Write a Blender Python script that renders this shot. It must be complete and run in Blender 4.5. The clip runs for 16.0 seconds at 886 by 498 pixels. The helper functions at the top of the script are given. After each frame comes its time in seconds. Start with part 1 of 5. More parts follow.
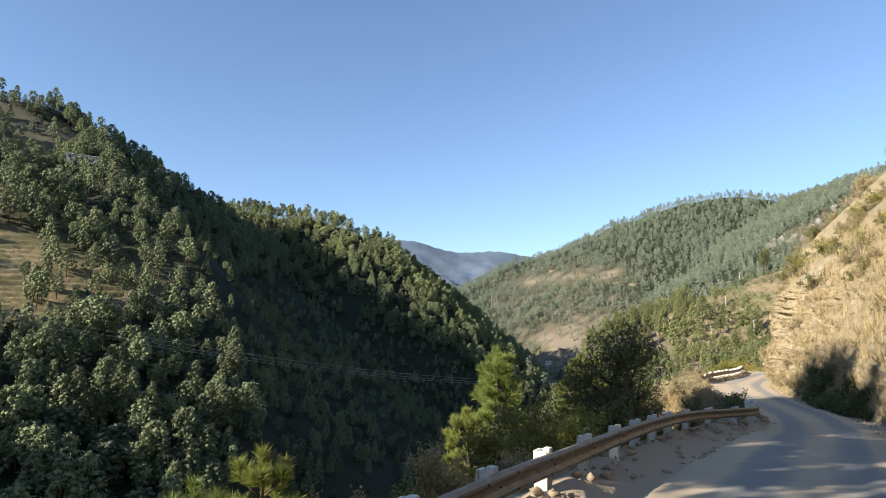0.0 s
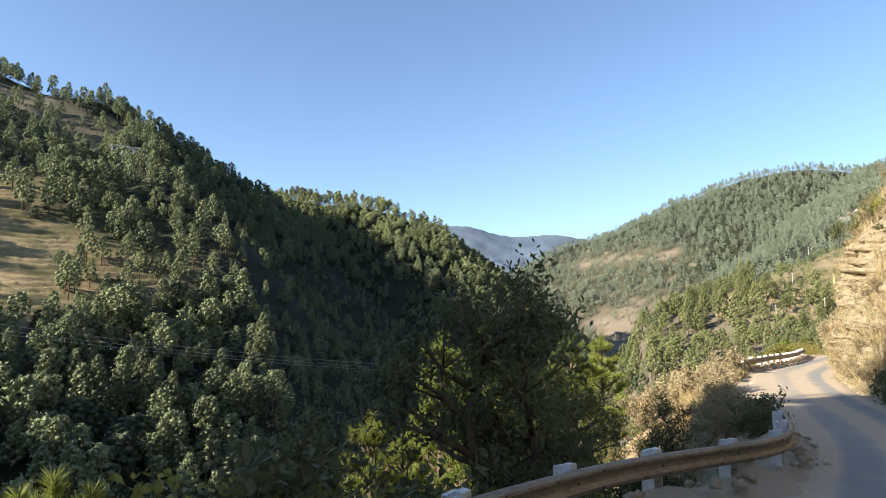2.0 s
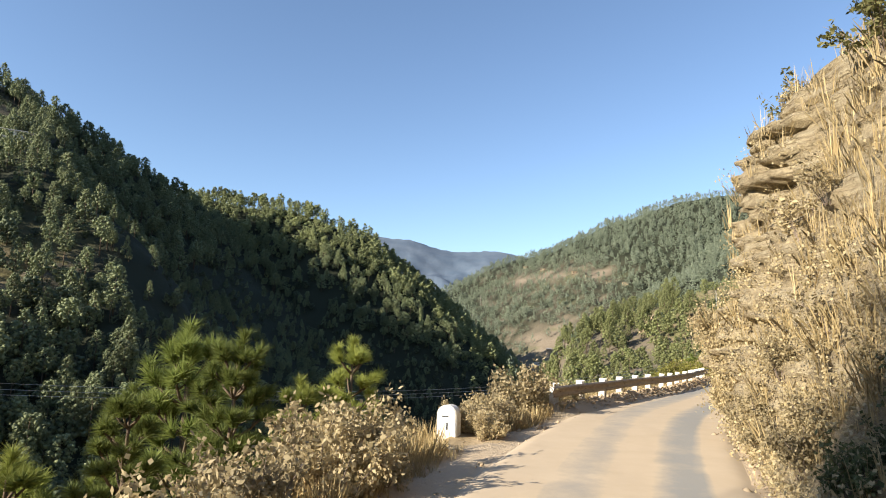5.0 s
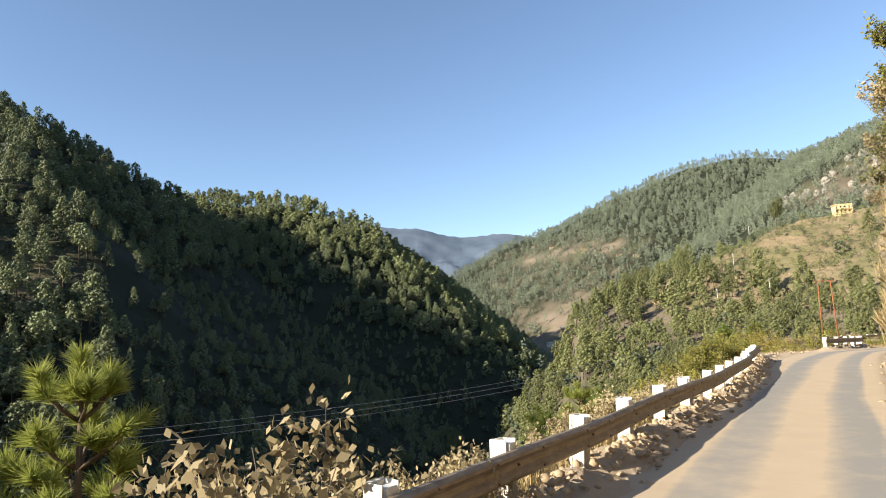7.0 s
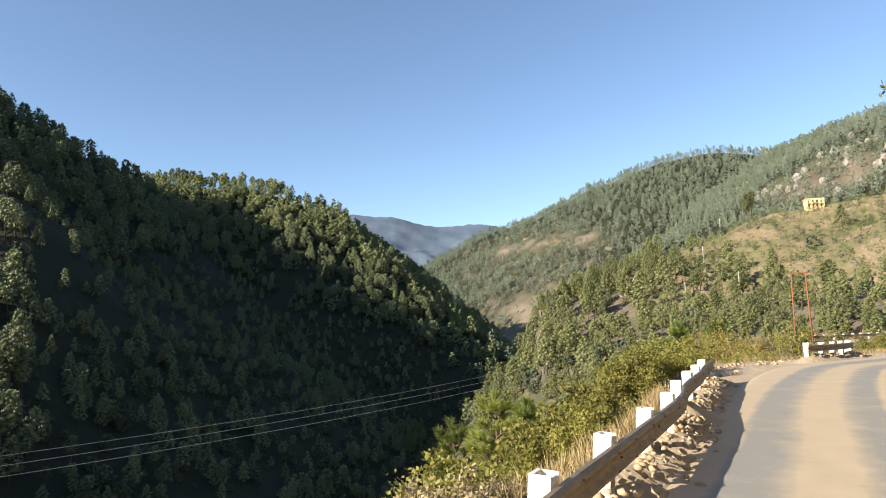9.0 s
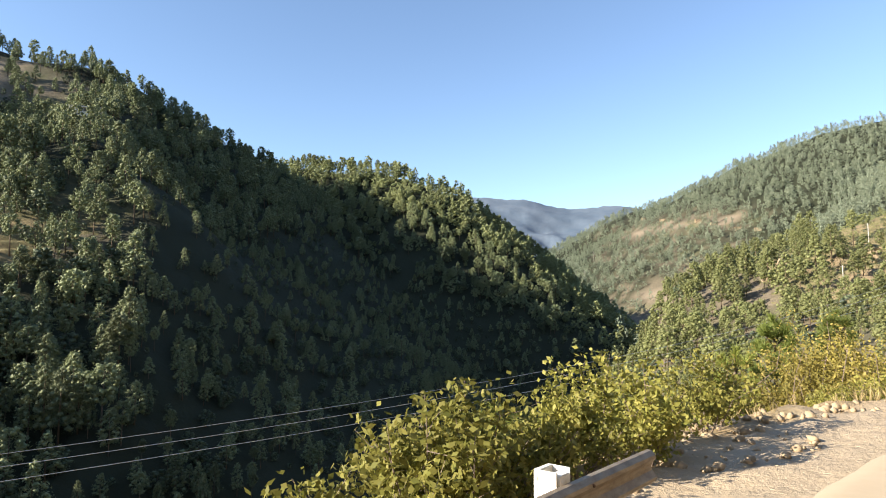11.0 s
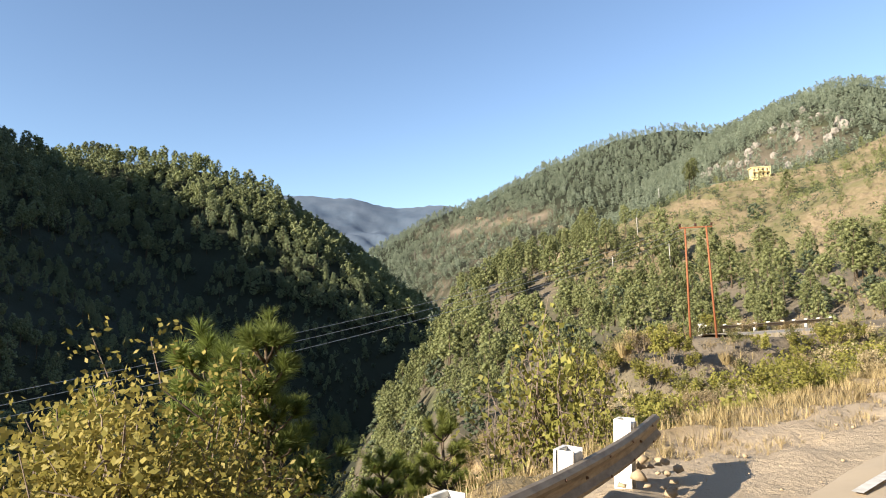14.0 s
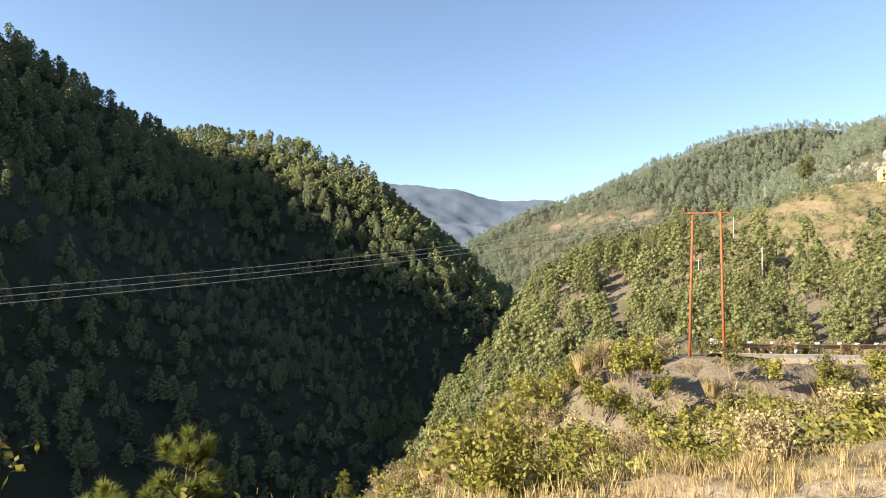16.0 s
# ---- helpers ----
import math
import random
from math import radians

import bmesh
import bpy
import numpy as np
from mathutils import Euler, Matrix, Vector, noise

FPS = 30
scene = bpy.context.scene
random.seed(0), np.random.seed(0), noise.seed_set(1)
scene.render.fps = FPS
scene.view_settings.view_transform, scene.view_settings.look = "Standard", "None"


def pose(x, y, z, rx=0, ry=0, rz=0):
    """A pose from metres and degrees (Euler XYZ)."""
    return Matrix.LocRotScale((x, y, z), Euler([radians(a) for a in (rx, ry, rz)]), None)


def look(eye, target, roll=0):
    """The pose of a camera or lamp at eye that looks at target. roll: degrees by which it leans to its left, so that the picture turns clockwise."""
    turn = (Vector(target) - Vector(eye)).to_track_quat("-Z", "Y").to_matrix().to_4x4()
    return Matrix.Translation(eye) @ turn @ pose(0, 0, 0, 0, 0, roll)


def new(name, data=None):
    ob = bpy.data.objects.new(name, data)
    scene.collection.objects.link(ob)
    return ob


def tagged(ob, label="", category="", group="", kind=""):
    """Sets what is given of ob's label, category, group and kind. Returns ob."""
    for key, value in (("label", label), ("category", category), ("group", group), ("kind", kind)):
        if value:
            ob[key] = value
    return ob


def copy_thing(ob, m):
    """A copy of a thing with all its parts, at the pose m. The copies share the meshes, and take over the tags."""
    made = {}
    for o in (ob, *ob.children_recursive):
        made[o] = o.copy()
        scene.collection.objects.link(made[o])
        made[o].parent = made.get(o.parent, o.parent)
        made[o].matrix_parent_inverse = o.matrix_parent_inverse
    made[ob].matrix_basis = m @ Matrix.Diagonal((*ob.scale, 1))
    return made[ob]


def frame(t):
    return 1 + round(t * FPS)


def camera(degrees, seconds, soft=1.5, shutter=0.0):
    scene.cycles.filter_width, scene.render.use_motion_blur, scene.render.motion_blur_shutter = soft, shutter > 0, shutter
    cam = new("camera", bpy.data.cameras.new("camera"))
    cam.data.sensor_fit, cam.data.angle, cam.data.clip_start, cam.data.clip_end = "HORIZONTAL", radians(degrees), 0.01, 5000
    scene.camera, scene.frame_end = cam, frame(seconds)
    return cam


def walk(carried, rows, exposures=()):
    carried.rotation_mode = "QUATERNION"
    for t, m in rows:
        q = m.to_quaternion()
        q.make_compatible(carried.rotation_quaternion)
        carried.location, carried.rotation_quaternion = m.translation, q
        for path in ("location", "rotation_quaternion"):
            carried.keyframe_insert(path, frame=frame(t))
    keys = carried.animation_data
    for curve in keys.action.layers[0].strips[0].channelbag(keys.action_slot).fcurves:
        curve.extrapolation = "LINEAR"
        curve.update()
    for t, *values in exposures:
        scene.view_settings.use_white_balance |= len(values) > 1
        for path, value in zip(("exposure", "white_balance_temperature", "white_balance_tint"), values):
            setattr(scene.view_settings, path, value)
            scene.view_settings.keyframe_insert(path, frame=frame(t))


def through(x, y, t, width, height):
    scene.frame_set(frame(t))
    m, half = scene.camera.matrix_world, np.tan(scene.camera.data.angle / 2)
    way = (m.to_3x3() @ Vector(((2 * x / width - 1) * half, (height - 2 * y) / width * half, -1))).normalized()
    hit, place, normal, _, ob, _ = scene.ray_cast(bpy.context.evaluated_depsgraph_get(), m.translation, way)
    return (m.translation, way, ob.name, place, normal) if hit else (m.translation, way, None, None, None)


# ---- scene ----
cam = camera(70.00, 16.0, soft=1.0)
PATH = [
    (0, 0.00, -0.00, 2.10, 9.02, -1.22, -0.00),
    (0.5, 1.55, 3.03, 2.07, 6.78, -3.85, 4.75),
    (1, 3.09, 5.97, 2.05, 7.62, -0.25, 7.83),
    (1.5, 4.90, 9.02, 2.01, 7.67, 0.20, 6.14),
    (2, 6.88, 12.39, 1.94, 7.66, -0.58, 5.21),
    (2.5, 8.99, 15.88, 1.83, 8.22, 1.86, 2.79),
    (3, 11.03, 19.13, 1.70, 10.20, 0.99, 1.75),
    (3.5, 12.99, 22.35, 1.58, 9.32, -1.41, 0.26),
    (3.7, 13.82, 23.76, 1.55, 9.65, -1.96, 0.51),
    (5.8, 19.06, 37.83, 1.57, 7.20, -1.47, -2.27),
    (6, 19.39, 39.12, 1.60, 5.72, -0.65, -3.95),
    (6.5, 20.42, 42.60, 1.75, 6.31, 0.16, -1.77),
    (7, 21.64, 46.12, 1.87, 7.89, 2.28, 1.28),
    (7.5, 22.99, 49.17, 1.97, 8.28, 3.76, -4.35),
    (8, 24.50, 52.12, 2.01, 8.71, 1.91, -3.26),
    (8.5, 25.95, 54.83, 2.06, 7.16, 2.10, -4.45),
    (9, 27.73, 58.03, 2.07, 6.89, 1.36, -0.96),
    (9.5, 29.53, 61.06, 2.08, 5.16, 0.98, 1.70),
    (10, 31.54, 64.45, 2.11, 6.29, -1.47, 6.93),
    (10.2, 32.35, 65.79, 2.12, 4.50, -0.83, 10.24),
    (12.3, 40.96, 79.20, 2.22, 7.70, 3.03, 8.82),
    (12.5, 41.83, 80.24, 2.23, 6.97, 3.51, 5.63),
    (12.6, 42.27, 80.72, 2.23, 6.80, 3.13, 3.55),
    (13, 43.89, 82.49, 2.23, 6.33, 1.61, 0.05),
    (13.5, 46.01, 84.29, 2.16, 6.45, 1.33, 0.45),
    (14, 48.54, 86.26, 2.09, 5.17, 2.11, -4.09),
    (14.5, 51.40, 88.80, 2.02, 3.60, 2.44, -4.71),
    (15, 53.84, 90.74, 1.96, 2.70, 3.59, 3.67),
    (15.5, 56.49, 92.53, 1.91, 4.12, 2.00, 5.61),
    (16, 58.99, 94.40, 1.87, 4.54, -1.79, 4.99),
]
walk(cam, [(t, pose(x, y, z, 90 + pitch, roll, yaw)) for t, x, y, z, pitch, roll, yaw in PATH],
     [(0, 1.12, 6200, 10), (0.8, 1.32, 6250, 10), (1.5, 1.48, 6350, 10), (2.5, 1.17, 6200, 10), (3.5, 1.14, 6200, 10), (6, 1.17, 6500, 10), (9, 1.12, 6450, 10), (10, 1.44, 6500, 10), (12.5, 1.48, 6450, 10), (13, 1.07, 6400, 10), (13.5, 1.24, 6500, 10), (14.5, 1.17, 6550, 10), (15, 1.27, 6800, 10), (15.5, 1.44, 6850, 10), (16, 1.48, 6900, 10)])

# ---- daylight: clear sky, low sun from behind and to the left ----
SUN_AZ, SUN_EL = 240.0, 23.0
world = bpy.data.worlds.new("sky")
scene.world = world
world.use_nodes = True
wn = world.node_tree
sky = wn.nodes.new("ShaderNodeTexSky")
sky.sky_type, sky.sun_disc = "NISHITA", False
sky.sun_elevation, sky.sun_rotation = radians(SUN_EL), radians(SUN_AZ)
sky.altitude, sky.air_density, sky.dust_density, sky.ozone_density = 1300, 1.0, 0.6, 1.6
wn.links.new(sky.outputs[0], wn.nodes["Background"].inputs[0])
wn.nodes["Background"].inputs[1].default_value = 0.103
sun = new("sun", bpy.data.lights.new("sun", "SUN"))
sun.data.energy, sun.data.angle, sun.data.color = 5.0, radians(0.5), (1.0, 0.90, 0.74)
sun_way = Vector((math.sin(radians(SUN_AZ)) * math.cos(radians(SUN_EL)), math.cos(radians(SUN_AZ)) * math.cos(radians(SUN_EL)), math.sin(radians(SUN_EL))))
sun.matrix_world = look(sun_way * 300, (0, 0, 0))

# ---- materials ----
def material(name, rough=0.8, metal=0.0):
    m = bpy.data.materials.new(name)
    m.use_nodes = True
    nt = m.node_tree
    b = nt.nodes["Principled BSDF"]
    b.inputs["Roughness"].default_value, b.inputs["Metallic"].default_value = rough, metal
    b.inputs["Specular IOR Level"].default_value = 0.25
    return m, nt, b


def put_in(nt, a, b):
    nt.links.new(a, b)


def noise_tex(nt, scale, detail=4.0, rough=0.55, stretch=None):
    co = nt.nodes.new("ShaderNodeTexCoord")
    n = nt.nodes.new("ShaderNodeTexNoise")
    n.inputs["Scale"].default_value, n.inputs["Detail"].default_value, n.inputs["Roughness"].default_value = scale, detail, rough
    src = co.outputs["Object"]
    if stretch:
        mp = nt.nodes.new("ShaderNodeMapping")
        mp.inputs["Scale"].default_value = stretch
        put_in(nt, src, mp.inputs[0])
        src = mp.outputs[0]
    put_in(nt, src, n.inputs["Vector"])
    return n.outputs["Fac"]


def ramp(nt, fac, stops):
    r = nt.nodes.new("ShaderNodeValToRGB")
    while len(r.color_ramp.elements) < len(stops):
        r.color_ramp.elements.new(0.5)
    for e, (p, c) in zip(r.color_ramp.elements, stops):
        e.position = p
        e.color = (*c, 1) if len(c) == 3 else c
    put_in(nt, fac, r.inputs[0])
    return r.outputs[0]


def mix(nt, fac, a, b):
    m = nt.nodes.new("ShaderNodeMix")
    m.data_type = "RGBA"
    for k, v in ((0, fac), (6, a), (7, b)):
        if isinstance(v, (int, float)):
            m.inputs[k].default_value = v
        elif isinstance(v, tuple):
            m.inputs[k].default_value = (*v, 1)
        else:
            put_in(nt, v, m.inputs[k])
    return m.outputs[2]


def attr(nt, name):
    a = nt.nodes.new("ShaderNodeAttribute")
    a.attribute_name = name
    return a.outputs["Fac"]


def bump(nt, b, height, strength, dist):
    n = nt.nodes.new("ShaderNodeBump")
    n.inputs["Strength"].default_value, n.inputs["Distance"].default_value = strength, dist
    put_in(nt, height, n.inputs["Height"])
    put_in(nt, n.outputs[0], b.inputs["Normal"])


def soil_material(name, dry, dry2, green, dark, scale=1.0):
    """Earth with dry grass; 'wood' says how far it is forest floor."""
    m, nt, b = material(name, 0.95)
    fine = noise_tex(nt, 1.7 * scale, 6, 0.7)
    wide = noise_tex(nt, 0.06 * scale, 4, 0.6)
    c = mix(nt, ramp(nt, fine, [(0.3, (0, 0, 0)), (0.7, (1, 1, 1))]), dry, dry2)
    c = mix(nt, ramp(nt, wide, [(0.5, (0, 0, 0)), (0.68, (0.75, 0.75, 0.75))]), c, green)
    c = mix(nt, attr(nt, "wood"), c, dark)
    c = mix(nt, attr(nt, "dust"), c, (0.46, 0.36, 0.25))
    put_in(nt, c, b.inputs["Base Color"])
    bump(nt, b, fine, 0.7, 0.25 / scale)
    return m


def leaf_material(name, a, b_, through=0.25, rough=0.6):
    """Leaves or needles: each leaf varies a little between two colours, each plant by its tint."""
    m, nt, b = material(name, rough)
    g = nt.nodes.new("ShaderNodeNewGeometry")
    c = mix(nt, g.outputs["Random Per Island"], a, b_)
    o = nt.nodes.new("ShaderNodeObjectInfo")
    add = nt.nodes.new("ShaderNodeMath")
    add.operation = "ADD"
    put_in(nt, attr(nt, "tint"), add.inputs[0])
    put_in(nt, o.outputs["Random"], add.inputs[1])
    v = nt.nodes.new("ShaderNodeHueSaturation")
    mr = nt.nodes.new("ShaderNodeMapRange")
    mr.inputs["From Max"].default_value = 1.6
    mr.inputs["To Min"].default_value, mr.inputs["To Max"].default_value = 0.65, 1.45
    put_in(nt, add.outputs[0], mr.inputs[0])
    put_in(nt, mr.outputs[0], v.inputs["Value"])
    put_in(nt, c, v.inputs["Color"])
    put_in(nt, v.outputs[0], b.inputs["Base Color"])
    t = nt.nodes.new("ShaderNodeBsdfTranslucent")
    put_in(nt, v.outputs[0], t.inputs[0])
    ms = nt.nodes.new("ShaderNodeMixShader")
    ms.inputs[0].default_value = through
    put_in(nt, b.outputs[0], ms.inputs[1])
    put_in(nt, t.outputs[0], ms.inputs[2])
    put_in(nt, ms.outputs[0], nt.nodes["Material Output"].inputs[0])
    return m


def plain_material(name, a, b_, scale=6.0, rough=0.8, metal=0.0, relief=0.3, dist=0.01, stretch=None):
    m, nt, b = material(name, rough, metal)
    n = noise_tex(nt, scale, 6, 0.65, stretch)
    c = mix(nt, ramp(nt, n, [(0.32, (0, 0, 0)), (0.68, (1, 1, 1))]), a, b_)
    put_in(nt, c, b.inputs["Base Color"])
    bump(nt, b, n, relief, dist)
    return m


# Forest floor set near black, to deepen the shade on the wooded slopes.
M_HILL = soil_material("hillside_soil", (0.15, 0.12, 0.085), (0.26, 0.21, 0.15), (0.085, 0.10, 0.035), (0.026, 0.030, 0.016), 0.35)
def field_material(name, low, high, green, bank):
    """Terraced ground: dry growth on the steps, mixed to a darker colour where it is steep."""
    m, nt, b = material(name, 0.95)
    f1, f2 = noise_tex(nt, 1.3, 6, 0.7), noise_tex(nt, 0.07, 5, 0.65)
    c = mix(nt, ramp(nt, f1, [(0.3, (0, 0, 0)), (0.7, (1, 1, 1))]), low, high)
    c = mix(nt, ramp(nt, f2, [(0.44, (0, 0, 0)), (0.58, (0.85, 0.85, 0.85))]), c, green)
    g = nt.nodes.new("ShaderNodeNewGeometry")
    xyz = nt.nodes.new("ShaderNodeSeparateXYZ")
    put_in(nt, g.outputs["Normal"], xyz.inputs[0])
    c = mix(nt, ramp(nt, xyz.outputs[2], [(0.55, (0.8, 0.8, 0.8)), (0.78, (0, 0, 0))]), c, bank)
    put_in(nt, mix(nt, attr(nt, "wood"), c, (0.055, 0.055, 0.026)), b.inputs["Base Color"])
    bump(nt, b, f1, 0.8, 0.3)
    return m


# Golden grass coloured brighter, to make up for the grazing sun on it.
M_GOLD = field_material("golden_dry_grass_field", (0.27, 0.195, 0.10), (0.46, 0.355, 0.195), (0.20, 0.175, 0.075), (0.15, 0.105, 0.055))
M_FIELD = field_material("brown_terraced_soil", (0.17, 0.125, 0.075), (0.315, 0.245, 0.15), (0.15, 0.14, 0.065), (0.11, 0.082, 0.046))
M_NEAR = soil_material("verge_soil", (0.27, 0.195, 0.105), (0.40, 0.295, 0.17), (0.16, 0.15, 0.06), (0.05, 0.055, 0.03), 2.0)
# The blue of distance haze is mixed straight into this base colour.
M_FAR = plain_material("hazed_far_mountain", (0.080, 0.112, 0.155), (0.135, 0.165, 0.205), 0.006, 1.0, 0, 0.3, 20)
M_PINE = leaf_material("pine_needles", (0.145, 0.185, 0.042), (0.26, 0.30, 0.085), 0.4)
M_SPUR = leaf_material("spur_pine_needles", (0.140, 0.162, 0.070), (0.235, 0.25, 0.115), 0.15)
M_PINE_FAR = leaf_material("slope_pine_needles", (0.112, 0.136, 0.068), (0.185, 0.205, 0.104), 0.15)
# Needles made paler and greyer to imitate haze over the far hill.
M_HAZY = leaf_material("hazed_pine_needles", (0.12, 0.145, 0.10), (0.19, 0.215, 0.15), 0.15)
M_GREENPINE = leaf_material("fresh_pine_needles", (0.148, 0.168, 0.062), (0.255, 0.265, 0.118), 0.28)
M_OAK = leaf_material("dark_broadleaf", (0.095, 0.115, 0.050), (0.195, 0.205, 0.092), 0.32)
# Leaf colour lowered so that the left slope reads as shaded.
M_EVERGREEN = leaf_material("shade_dark_broadleaf", (0.056, 0.075, 0.044), (0.112, 0.134, 0.074), 0.12)
M_YOUNG = leaf_material("light_pine_needles", (0.21, 0.245, 0.05), (0.345, 0.37, 0.10), 0.4)
M_BUSH = leaf_material("yellow_green_leaves", (0.21, 0.215, 0.045), (0.37, 0.335, 0.09), 0.38)
M_SCRUB = leaf_material("olive_scrub_leaves", (0.135, 0.14, 0.05), (0.25, 0.23, 0.095), 0.3)
M_TAN = leaf_material("faded_tan_leaves", (0.26, 0.20, 0.11), (0.40, 0.31, 0.175), 0.3)
M_DRYLEAF = leaf_material("dry_straw_leaves", (0.34, 0.272, 0.145), (0.52, 0.43, 0.255), 0.3)
M_ORANGE = leaf_material("autumn_leaves", (0.25, 0.22, 0.052), (0.37, 0.30, 0.085), 0.38)
M_GRASS = leaf_material("dry_grass_blades", (0.38, 0.29, 0.14), (0.56, 0.44, 0.24), 0.3)
M_BARK = plain_material("bark", (0.09, 0.065, 0.045), (0.17, 0.125, 0.085), 9, 0.9, 0, 0.7, 0.03, (1, 1, 0.25))
M_TWIG = plain_material("bare_twig", (0.13, 0.095, 0.075), (0.25, 0.20, 0.16), 20, 0.85)
M_GREYROCK = plain_material("grey_crag_rock", (0.21, 0.19, 0.165), (0.38, 0.335, 0.28), 1.1, 0.9, 0, 0.9, 0.2, (0.7, 0.7, 1.6))
M_STONE = plain_material("rubble_stone", (0.30, 0.225, 0.14), (0.48, 0.375, 0.25), 5, 0.9, 0, 0.6, 0.03)
M_WHITE = plain_material("chipped_white_paint", (0.80, 0.79, 0.75), (0.62, 0.58, 0.50), 11, 0.6, 0, 0.2, 0.005)
M_RAIL = plain_material("weathered_galvanised_steel", (0.21, 0.155, 0.105), (0.36, 0.29, 0.205), 5, 0.55, 0.45, 0.15, 0.004, (1, 1, 3))
M_BOLT = plain_material("rusty_bolt", (0.10, 0.06, 0.04), (0.18, 0.11, 0.07), 30, 0.7, 0.5)
M_POLE = plain_material("red_oxide_steel_pole", (0.26, 0.085, 0.04), (0.36, 0.15, 0.07), 4, 0.7, 0.2)
M_LINE = plain_material("worn_white_road_paint", (0.74, 0.72, 0.66), (0.55, 0.50, 0.42), 7, 0.7)
M_CABLE = plain_material("bare_aluminium_wire", (0.50, 0.50, 0.50), (0.62, 0.62, 0.62), 3, 0.4, 0.6)
M_INSUL = plain_material("brown_porcelain", (0.05, 0.025, 0.018), (0.09, 0.045, 0.03), 8, 0.25)
M_CONC = plain_material("grey_concrete_pole", (0.40, 0.38, 0.34), (0.52, 0.49, 0.44), 5, 0.85)
M_WALLW = plain_material("whitewashed_wall", (0.66, 0.64, 0.60), (0.78, 0.75, 0.70), 1.5, 0.8)
M_WALLY = plain_material("yellow_painted_wall", (0.66, 0.54, 0.28), (0.76, 0.64, 0.37), 1.2, 0.8)
M_ROOF = plain_material("dull_roof_sheet", (0.24, 0.22, 0.21), (0.36, 0.33, 0.30), 2.0, 0.7)
M_DARK = plain_material("dark_window_opening", (0.025, 0.025, 0.03), (0.05, 0.05, 0.055), 2.0, 0.3)
M_ROOFB = plain_material("mud_brown_wall", (0.26, 0.19, 0.13), (0.34, 0.26, 0.18), 2.0, 0.9)
M_WATER = plain_material("dark_river_water", (0.03, 0.045, 0.05), (0.05, 0.07, 0.07), 0.5, 0.15)

m_, nt_, b_ = material("dusty_asphalt", 0.9)
n1, n2, n3 = noise_tex(nt_, 1.3, 6, 0.7), noise_tex(nt_, 70, 3, 0.6), noise_tex(nt_, 0.4, 3, 0.5)
tar = mix(nt_, n2, (0.225, 0.22, 0.205), (0.30, 0.29, 0.265))
dust = mix(nt_, n1, (0.43, 0.335, 0.225), (0.54, 0.435, 0.31))
cover = nt_.nodes.new("ShaderNodeMath")
cover.operation = "MULTIPLY_ADD"
put_in(nt_, n1, cover.inputs[0])
cover.inputs[1].default_value = 0.75
put_in(nt_, attr(nt_, "sand"), cover.inputs[2])
put_in(nt_, mix(nt_, ramp(nt_, cover.outputs[0], [(0.50, (0.08, 0.08, 0.08)), (1.0, (1, 1, 1))]), tar, dust), b_.inputs["Base Color"])
bump(nt_, b_, n2, 0.25, 0.004)
M_ROAD = m_

# ---- mesh helpers ----
def mesh_of(name, verts, faces, mat, smooth=False, attrs=None):
    me = bpy.data.meshes.new(name)
    verts = np.asarray(verts, dtype=np.float32)
    if isinstance(faces, np.ndarray):
        n, k = faces.shape
        me.vertices.add(len(verts))
        me.vertices.foreach_set("co", verts.ravel())
        me.loops.add(n * k)
        me.loops.foreach_set("vertex_index", faces.astype(np.int32).ravel())
        me.polygons.add(n)
        me.polygons.foreach_set("loop_start", np.arange(0, n * k, k, dtype=np.int32))
        me.update(calc_edges=True)
    else:
        me.from_pydata([tuple(v) for v in verts], [], faces)
    for key, values in (attrs or {}).items():
        a = me.attributes.new(key, "FLOAT", "POINT")
        a.data.foreach_set("value", np.asarray(values, dtype=np.float32))
    me.materials.append(mat)
    if smooth:
        me.polygons.foreach_set("use_smooth", np.ones(len(me.polygons), dtype=bool))
    return me


def part(name, me, parent, label=""):
    ob = new(name, me)
    ob.parent = parent
    return tagged(ob, label)


def base(name, x=0, y=0, z=0, rz=0, label="", category="", group="", kind=""):
    ob = new(name)
    ob.empty_display_size = 0.2
    ob.matrix_basis = pose(x, y, z, 0, 0, rz)
    return tagged(ob, label, category, group, kind)


def box_arrays(cx, cy, cz, sx, sy, sz, bev=0.0):
    bm = bmesh.new()
    bmesh.ops.create_cube(bm, size=1, matrix=Matrix.Translation((cx, cy, cz)) @ Matrix.Diagonal((sx, sy, sz, 1)))
    if bev:
        bmesh.ops.bevel(bm, geom=bm.edges[:], offset=bev, segments=2, affect="EDGES")
    bm.verts.index_update()
    v = [tuple(q.co) for q in bm.verts]
    f = [[q.index for q in p.verts] for p in bm.faces]
    bm.free()
    return v, f


def box_mesh(name, mat, *boxes):
    v, f = [], []
    for b in boxes:
        bv, bf = box_arrays(*b)
        f += [[i + len(v) for i in p] for p in bf]
        v += bv
    return mesh_of(name, v, f, mat)


